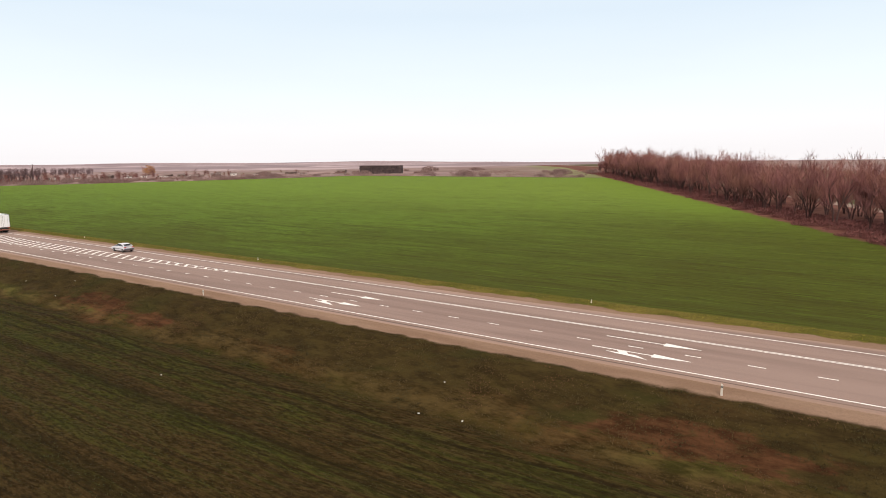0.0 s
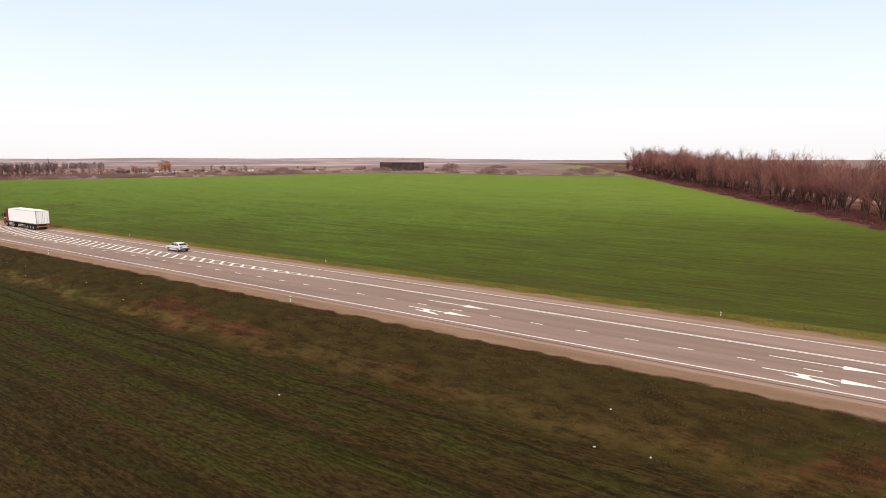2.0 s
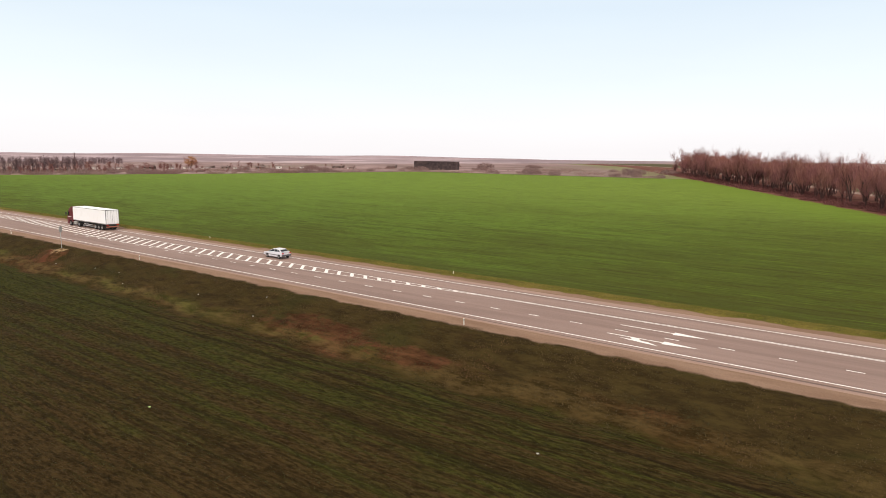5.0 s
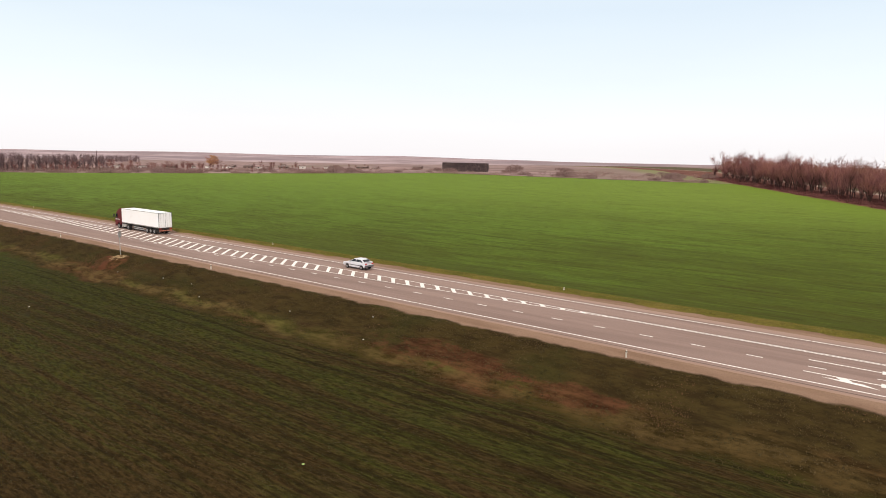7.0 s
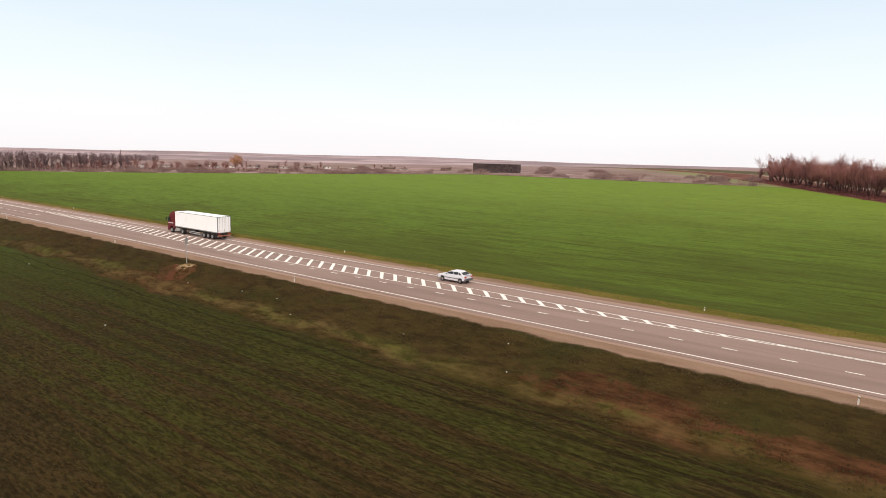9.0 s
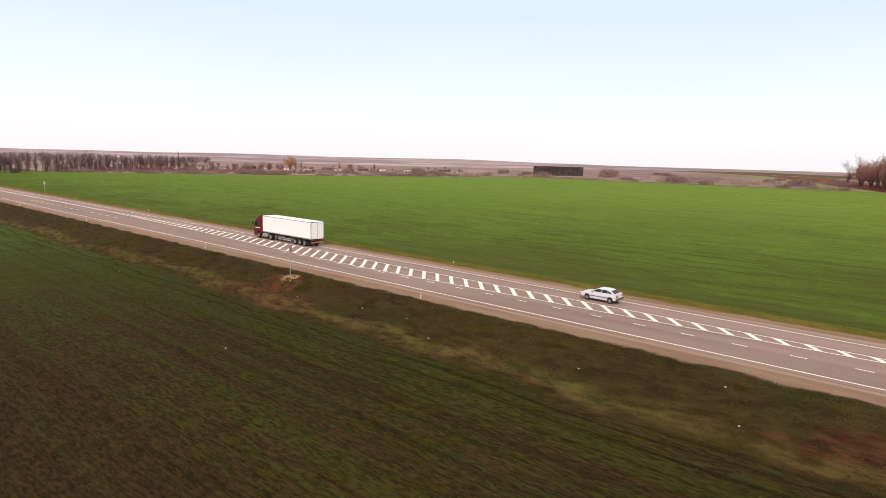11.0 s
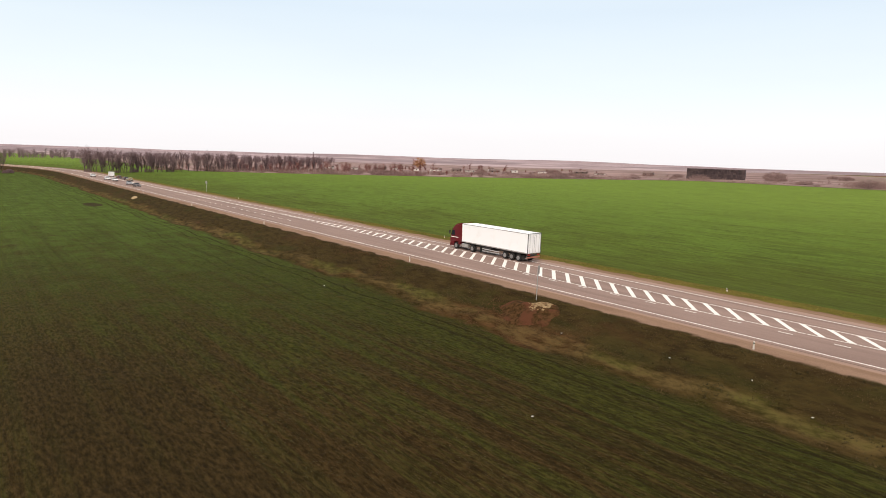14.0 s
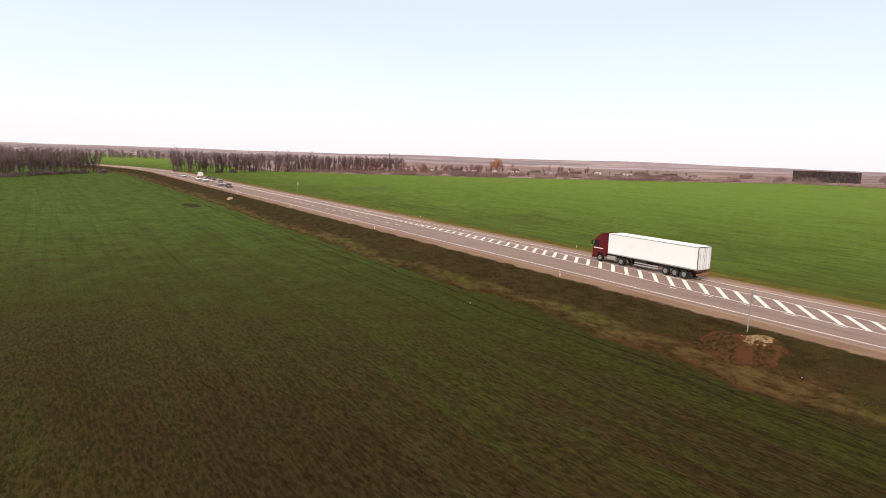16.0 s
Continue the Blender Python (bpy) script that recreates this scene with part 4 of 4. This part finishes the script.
def house(w, d, h, rise, wall, label):
    ob = thing("village_house", label, "house", "houses behind the field")
    part("wall", box(0, 0, h / 2 - 0.2, w, d, h + 0.4), wall, ob)
    bm = bmesh.new()
    r0, r1 = d / 2 + 0.4, w / 2 + 0.4
    a = [bm.verts.new(p) for p in ((-r1, -r0, h), (r1, -r0, h), (r1, 0, h + rise), (-r1, 0, h + rise), (-r1, r0, h), (r1, r0, h))]
    for q in ((0, 1, 2, 3), (3, 2, 5, 4), (0, 3, 4), (1, 5, 2), (0, 4, 5, 1)):
        bm.faces.new([a[i] for i in q])
    bmesh.ops.recalc_face_normals(bm, faces=bm.faces)
    roof = part("roof", bm, ROOF, ob)
    part("chimney", box(w * 0.2, 0.6, h + rise, 0.6, 0.6, 1.2), SHED, roof)
    for i in range(max(1, int(w // 4))):
        x = -w / 2 + (i + 0.5) * w / max(1, int(w // 4))
        win = part("window", box(x, -d / 2 - 0.01, h * 0.55, 1.1, 0.1, 1.1), GLASS, ob, "dark window")
        part("sill", box(x, -d / 2 - 0.08, h * 0.55 - 0.6, 1.3, 0.16, 0.08), WALL, win)
    return ob


types = [house(7, 6, 2.4, 1.5, WALL, "low whitewashed village house with a dark roof"), house(10, 6, 2.0, 1.2, WALL, "long low whitewashed farm building with a dark roof"), house(9, 7, 2.4, 1.6, SHED, "weathered brown shed with a dark roof")]
spots = [(-432, 158, 0), (-424, 172, 1), (-410, 186, 2), (-400, 196, 1), (-386, 200, 0), (-372, 206, 1), (-360, 214, 2), (-346, 214, 1), (-332, 222, 2), (-318, 226, 0), (-300, 232, 1), (-282, 246, 2), (-262, 238, 1), (-240, 252, 2), (-440, 140, 2), (-416, 204, 0), (-392, 222, 2), (-352, 238, 0)]
used = set()
for x, y, k in spots:
    m = pose(x, y, land(x, y) - 0.1, 0, 0, random.uniform(10, 65)) @ Matrix.Diagonal((random.uniform(0.6, 1.0), 0.8, random.uniform(0.62, 0.85), 1))
    if k in used:
        copy_thing(types[k], m)
    else:
        types[k].matrix_basis = m
        used.add(k)

# ---- thin bare copses among the houses ----
copse = bmesh.new()
rnd = random.Random(78)
for i in range(190):
    bx = rnd.uniform(-470, -280) if i < 110 else rnd.uniform(-470, -350)
    by = edge_of_field(bx) + 14 + 110 * rnd.random()
    if -215 < bx < -172 and by < 258:
        continue
    bz, tall = land(bx, by), rnd.uniform(1.2, 2.6) + (4.5 * rnd.random() if bx < -330 else 0)
    limb(copse, Vector((bx, by, bz - 0.2)), Vector((bx + rnd.uniform(-0.3, 0.3), by, bz + tall * 0.8)), 0.14, 0.05, 4)
    for k in range(46):
        a, f = rnd.uniform(0, 6.2832), rnd.uniform(0.15, 0.85)
        ln = tall * rnd.uniform(0.15, 0.4)
        base = Vector((bx, by, bz + tall * f))
        limb(copse, base, base + Vector((1.1 * ln * math.cos(a), 1.1 * ln * math.sin(a), 0.6 * ln)), 0.055, 0.02, 3)
tagged(link_mesh("copse", copse, TWIG), "thin brown leafless trees and scrub among the houses", "trees", kind="stuff")

# ---- low weeds and brush along the back of the field ----
rnd = random.Random(79)
vs, fs = [], []
while len(fs) < 30000:
    bx = rnd.uniform(-470, -60) if rnd.random() < 0.5 else rnd.uniform(-470, -230)
    by = edge_of_field(bx) + 2.5 + 60 * rnd.random() ** 2
    if noise.noise((bx * 0.035, by * 0.08, 4.0)) + 0.5 * noise.noise((bx * 0.15, by * 0.2, 8.0)) < 0.02 or (-215 < bx < -172 and by > 226):
        continue
    tall = rnd.uniform(0.5, 1.7) * (1.25 if bx < -300 else 0.8)
    bz = land(bx, by) - 0.05
    for k in range(7):
        ox, oy, oz = bx + rnd.gauss(0, 0.7), by + rnd.gauss(0, 0.7), bz + tall * rnd.random() ** 1.3
        a, w, up = rnd.uniform(0, 6.2832), rnd.uniform(0.10, 0.28), rnd.uniform(0.15, 0.5)
        k0 = len(vs)
        vs += [(ox - w * math.cos(a), oy - w * math.sin(a), oz), (ox + w * math.cos(a), oy + w * math.sin(a), oz), (ox + 0.2 * w, oy, oz + up)]
        fs.append((k0, k0 + 1, k0 + 2))
me = bpy.data.meshes.new("brush")
me.from_pydata(vs, [], fs)
me.materials.append(material("brush_stalks", (0.215, 0.125, 0.115), 0.95, spots=((0.03, 0.42, 0.6, (0.30, 0.205, 0.175), 0.9),), island=0.3))
tagged(new("brush", me), "brown leafless weeds and brush along the field's back edge", "brush", kind="stuff")

# ---- dark stack behind the field ----
BALE = material("dark_weathered_straw", (0.052, 0.036, 0.038), 0.95, spots=((1.5, 0.45, 0.7, (0.10, 0.072, 0.068), 0.7), (0.3, 0.5, 0.65, (0.10, 0.068, 0.064), 0.5)), each=0.25)
stack = thing("bale_stack", "long dark stack of weathered square bales behind the field", "straw stack")
sx, sy = -194.3, 238.0
stack.matrix_basis = pose(sx, sy, land(sx, sy) - 0.2, 0, 0, 21.6)
bale_mesh = None
for i in range(20):
    for k in range(4):
        if k == 3 and random.random() < 0.05:
            continue
        if bale_mesh is None:
            b = part("bale", box(0, 0, 0, 1.26, 4.4, 1.24, 0.07), BALE, stack)
            bale_mesh = b.data
        else:
            b = new("bale", bale_mesh)
            b.parent = stack
        b.matrix_basis = pose(-12.3 + 1.29 * i + random.uniform(-0.04, 0.04), random.uniform(-0.2, 0.2), 0.62 + 1.25 * k, 0, 0, random.uniform(-2.5, 2.5))

# ---- road signs and the spoil heap ----
def sign_post(label, h):
    ob = thing("road_sign", label, "road sign", "signs along the highway")
    part("pole", add_cyl(bmesh.new(), (0, 0, h / 2 - 0.2), "z", 0.045, h + 0.4, 12), STEEL, ob, "galvanised pole")
    bm = bmesh.new()
    add_box(bm, 0.06, 0, h - 0.42, 0.03, 0.62, 0.75, 0.01)
    p = part("plate", bm, SIGN_BACK, ob, "grey plate seen from behind")
    part("bracket", box(0.035, 0, h - 0.62, 0.05, 0.5, 0.05), STEEL, p)
    part("bracket", box(0.035, 0, h - 0.22, 0.05, 0.5, 0.05), STEEL, p)
    part("upper_plate", box(0.06, 0.05, h + 0.02, 0.03, 0.3, 0.16, 0.01), SIGN_BACK, ob)
    return ob


near_sign = sign_post("grey road sign on a pole beside the spoil heap", 3.3)
near_sign.matrix_basis = pose(-83.4, -7.6, land(-83.4, -7.6), 2, 1, 25)
far_sign = copy_thing(near_sign, pose(-243, 13.0, land(-243, 13.0), 0, 0, 180))
far_sign["label"] = "pale road sign on a pole beside the far field"

PALE_CLAY = material("pale_sand", (0.36, 0.26, 0.14), 0.95, spots=((3, 0.45, 0.7, (0.32, 0.25, 0.16), 0.6),), bump=0.04, bump_scale=6)


def clay_material():
    n = Nodes("bare_clay", 0.95)
    lump = n.noise(2.2, 5, (1, 1, 1), 0, 0.7)
    c0 = n.mix(n.span(lump, 0.35, 0.65), (0.026, 0.016, 0.006), (0.085, 0.042, 0.018))
    c0 = n.mix(n.span(n.noise(0.6, 4), 0.45, 0.6), c0, (0.085, 0.034, 0.018))
    sand = n.math("ADD", n.span(n.x, -81.6, -80.4), n.span(n.x, -82.6, -83.6))
    sand = n.math("ADD", n.math("ADD", sand, n.span(n.y, -9.0, -10.2)), n.span(n.noise(1.3, 5, (1, 1, 1), 0, 0.7), 0.3, 0.7, -0.55, 0.75))
    c0 = n.mix(n.span(sand, 0.62, 0.25), c0, n.mix(n.span(lump, 0.35, 0.65), (0.13, 0.075, 0.036), (0.34, 0.25, 0.14)))
    return n.done(c0, lump, 0.08)


CLAY = clay_material()


def heap(name, label, cx, cy, rx, ry, h, mat, category):
    bm = bmesh.new()
    n, rings = 36, 12
    grid = []
    for j in range(rings + 1):
        f = j / rings
        ring = []
        for i in range(n):
            a = 6.2832 * i / n
            wob = 1 + 0.5 * noise.noise((math.cos(a) * 1.5, math.sin(a) * 1.5, cx)) 
            x, y = cx + rx * f * wob * math.cos(a), cy + ry * f * wob * math.sin(a)
            z = land(x, y) + h * (1 - f * f) ** 1.3 * (1 + 0.8 * noise.noise((x * 0.9, y * 0.9, 2.0))) - 0.2 * f * f
            ring.append(bm.verts.new((x, y, z)))
        grid.append(ring)
    for j in range(rings):
        for i in range(n):
            q = (grid[j][i], grid[j + 1][i], grid[j + 1][(i + 1) % n], grid[j][(i + 1) % n])
            bm.faces.new(q).smooth = True
    bmesh.ops.remove_doubles(bm, verts=bm.verts, dist=0.001)
    ob = link_mesh(name, bm, mat)
    return tagged(ob, label, category)


heap("earth_mound", "mound of bare reddish clay with pale sand on the road bank", -82.2, -9.6, 3.6, 2.1, 0.6, CLAY, "earth mound")
heap("earth_mound", "small pale earth mound on the road bank", -236, -9.5, 2.6, 1.0, 0.4, PALE_CLAY, "earth mound")

# ---- distant traffic ----
paints = [material("white_paint", (0.75, 0.74, 0.73), 0.35), material("dark_paint", (0.05, 0.03, 0.03), 0.3), material("grey_paint", (0.30, 0.30, 0.32), 0.35), material("yellow_paint", (0.45, 0.36, 0.20), 0.4)]
queue = [(-352, -0.8, 0, 0, "white"), (-322, -0.6, 0, 0, "white"), (-312, 0.2, 0, 0, "white"), (-284, -0.6, 2, 0, "grey"), (-272, -0.8, 1, 0, "dark"), (-334, 6.0, 1, 180, "dark"), (-322, 6.0, 1, 180, "dark"), (-314, 6.0, 3, 180, "yellow")]
made = {}
for x, y, p, turn, word in queue:
    m = pose(x, y + bend(x), 0.006, 0, 0, turn)
    if p in made:
        copy_thing(made[p], m)
    else:
        made[p] = hatchback("distant_car", word + " car in a line of traffic far along the highway", paints[p], "distant traffic")
        made[p].matrix_basis = m

van = thing("box_van", "white box van in the distant line of traffic", "van", "distant traffic")
part("cargo_box", box(-0.8, 0, 1.95, 4.4, 2.1, 2.3, 0.04), paints[0], van)
part("cab", prism([(1.4, 0.5), (3.1, 0.5), (3.15, 1.2), (2.7, 1.35), (2.2, 2.15), (1.4, 2.2)], -0.95, 0.95, 0.08, 1.5), paints[0], van)
part("windscreen", prism([(2.72, 1.36), (2.76, 1.38), (2.27, 2.12), (2.23, 2.1)], -0.8, 0.8), GLASS, van)
part("chassis", box(0.2, 0, 0.62, 5.4, 1.2, 0.25), CHASSIS, van)
for s in (-1, 1):
    for x in (2.35, -1.7):
        wheel(van, x, s * 0.9, 0.38, 0.24, s)
van.matrix_basis = pose(-350, 6.0, 0.006, 0, 0, 180) @ Matrix.Diagonal((0.8, 0.8, 0.75, 1))

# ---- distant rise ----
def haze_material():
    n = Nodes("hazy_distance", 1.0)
    # pinkish distance haze is put straight into the hill colours
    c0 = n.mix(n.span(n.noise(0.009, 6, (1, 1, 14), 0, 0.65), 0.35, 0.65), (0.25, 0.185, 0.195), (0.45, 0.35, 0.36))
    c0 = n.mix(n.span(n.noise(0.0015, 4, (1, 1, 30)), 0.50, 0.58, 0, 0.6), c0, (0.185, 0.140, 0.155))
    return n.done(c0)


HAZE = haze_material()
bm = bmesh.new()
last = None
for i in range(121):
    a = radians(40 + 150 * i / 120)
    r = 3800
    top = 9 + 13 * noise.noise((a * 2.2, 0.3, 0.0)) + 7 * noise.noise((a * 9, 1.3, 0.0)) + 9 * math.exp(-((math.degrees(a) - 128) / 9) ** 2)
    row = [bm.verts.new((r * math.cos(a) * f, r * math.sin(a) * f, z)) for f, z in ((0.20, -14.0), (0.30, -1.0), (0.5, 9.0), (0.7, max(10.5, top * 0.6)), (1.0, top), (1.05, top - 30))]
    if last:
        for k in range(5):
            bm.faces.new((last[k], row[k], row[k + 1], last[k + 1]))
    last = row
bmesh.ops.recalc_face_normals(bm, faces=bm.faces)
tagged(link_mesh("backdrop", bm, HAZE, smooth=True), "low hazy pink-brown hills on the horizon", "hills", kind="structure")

# ---- litter ----
PAPER = material("pale_litter", (0.52, 0.50, 0.45), 0.7)
GREENISH = material("lime_plastic", (0.45, 0.62, 0.20), 0.5)


def scrap(seed, mat, label):
    rnd = random.Random(seed)
    bm = bmesh.new()
    bmesh.ops.create_icosphere(bm, subdivisions=1, radius=0.07)
    for v in bm.verts:
        v.co = Vector((v.co.x * 1.4, v.co.y, v.co.z * 0.6)) * rnd.uniform(0.6, 1.25)
    return tagged(link_mesh("litter", bm, mat), label, "litter", "litter on the field")


bits = [(2.3, -19.3, 0), (22.6, -14.0, 0), (-20.3, -28.9, 1), (25.6, -13.5, 0), (22.3, -10.6, 0), (-34.4, -8.5, 0), (-32.6, -11.6, 0), (-44.0, -10.2, 0), (-61.9, -9.9, 0), (-67.8, -10.1, 0), (-57.5, -11.7, 0), (-67.9, -24.6, 0), (-77.3, -11.0, 0), (-107.2, -17.5, 0)]
first_bits = {}
for i, (x, y, k) in enumerate(bits):
    m = pose(x, y, land(x, y) + 0.06, 0, 0, 40 * i)
    if k in first_bits:
        copy_thing(first_bits[k], m)
    else:
        first_bits[k] = scrap(i, (PAPER, GREENISH)[k], ("crumpled pale scrap of litter lying on the crop", "lime-green plastic scrap lying on the crop")[k])
        first_bits[k].matrix_basis = m


# ---- grass on the bank and young crop on the near field ----
def blades(name, label, count, xr, yr, size, mat, seed, dense=None):
    rnd = random.Random(seed)
    vs, fs = [], []
    while len(fs) < count * 3:
        x, y = rnd.uniform(*xr), rnd.uniform(*yr)
        if dense and noise.noise((x * 0.35, y * 0.6, seed)) + rnd.uniform(-0.3, 0.3) < dense:
            continue
        z = land(x, y) - 0.01
        s = size * rnd.uniform(0.5, 1.5)
        for k in range(3):
            a = rnd.uniform(0, 6.2832)
            dx, dy = math.cos(a), math.sin(a)
            n0 = len(vs)
            ox, oy = x + rnd.uniform(-s, s) * 0.4, y + rnd.uniform(-s, s) * 0.4
            vs += [(ox - dy * s * 0.16, oy + dx * s * 0.16, z), (ox + dy * s * 0.16, oy - dx * s * 0.16, z), (ox + dx * s * 0.6, oy + dy * s * 0.6, z + s * rnd.uniform(0.5, 1.0))]
            fs.append((n0, n0 + 1, n0 + 2))
    me = bpy.data.meshes.new(name)
    me.from_pydata(vs, [], fs)
    me.materials.append(mat)
    return tagged(new(name, me), label, "grass", kind="stuff")


blades("bank_grass", "dry brown and mossy grass tufts on the road bank", 45000, (-130, 62), (-14.2, -6.7), 0.10, DRY_BLADE, 3, -0.1)
blades("verge_grass", "yellowish grass lip between shoulder and far field", 16000, (-150, 70), (10.5, 12.7), 0.10, material("yellow_grass_blades", (0.15, 0.125, 0.022), 0.95, island=0.5), 4)
blades("crop_stand", "sparse rows of young green crop on dark soil", 60000, (-125, 50), (-40, -14), 0.07, CROP_BLADE, 5, 0.0)
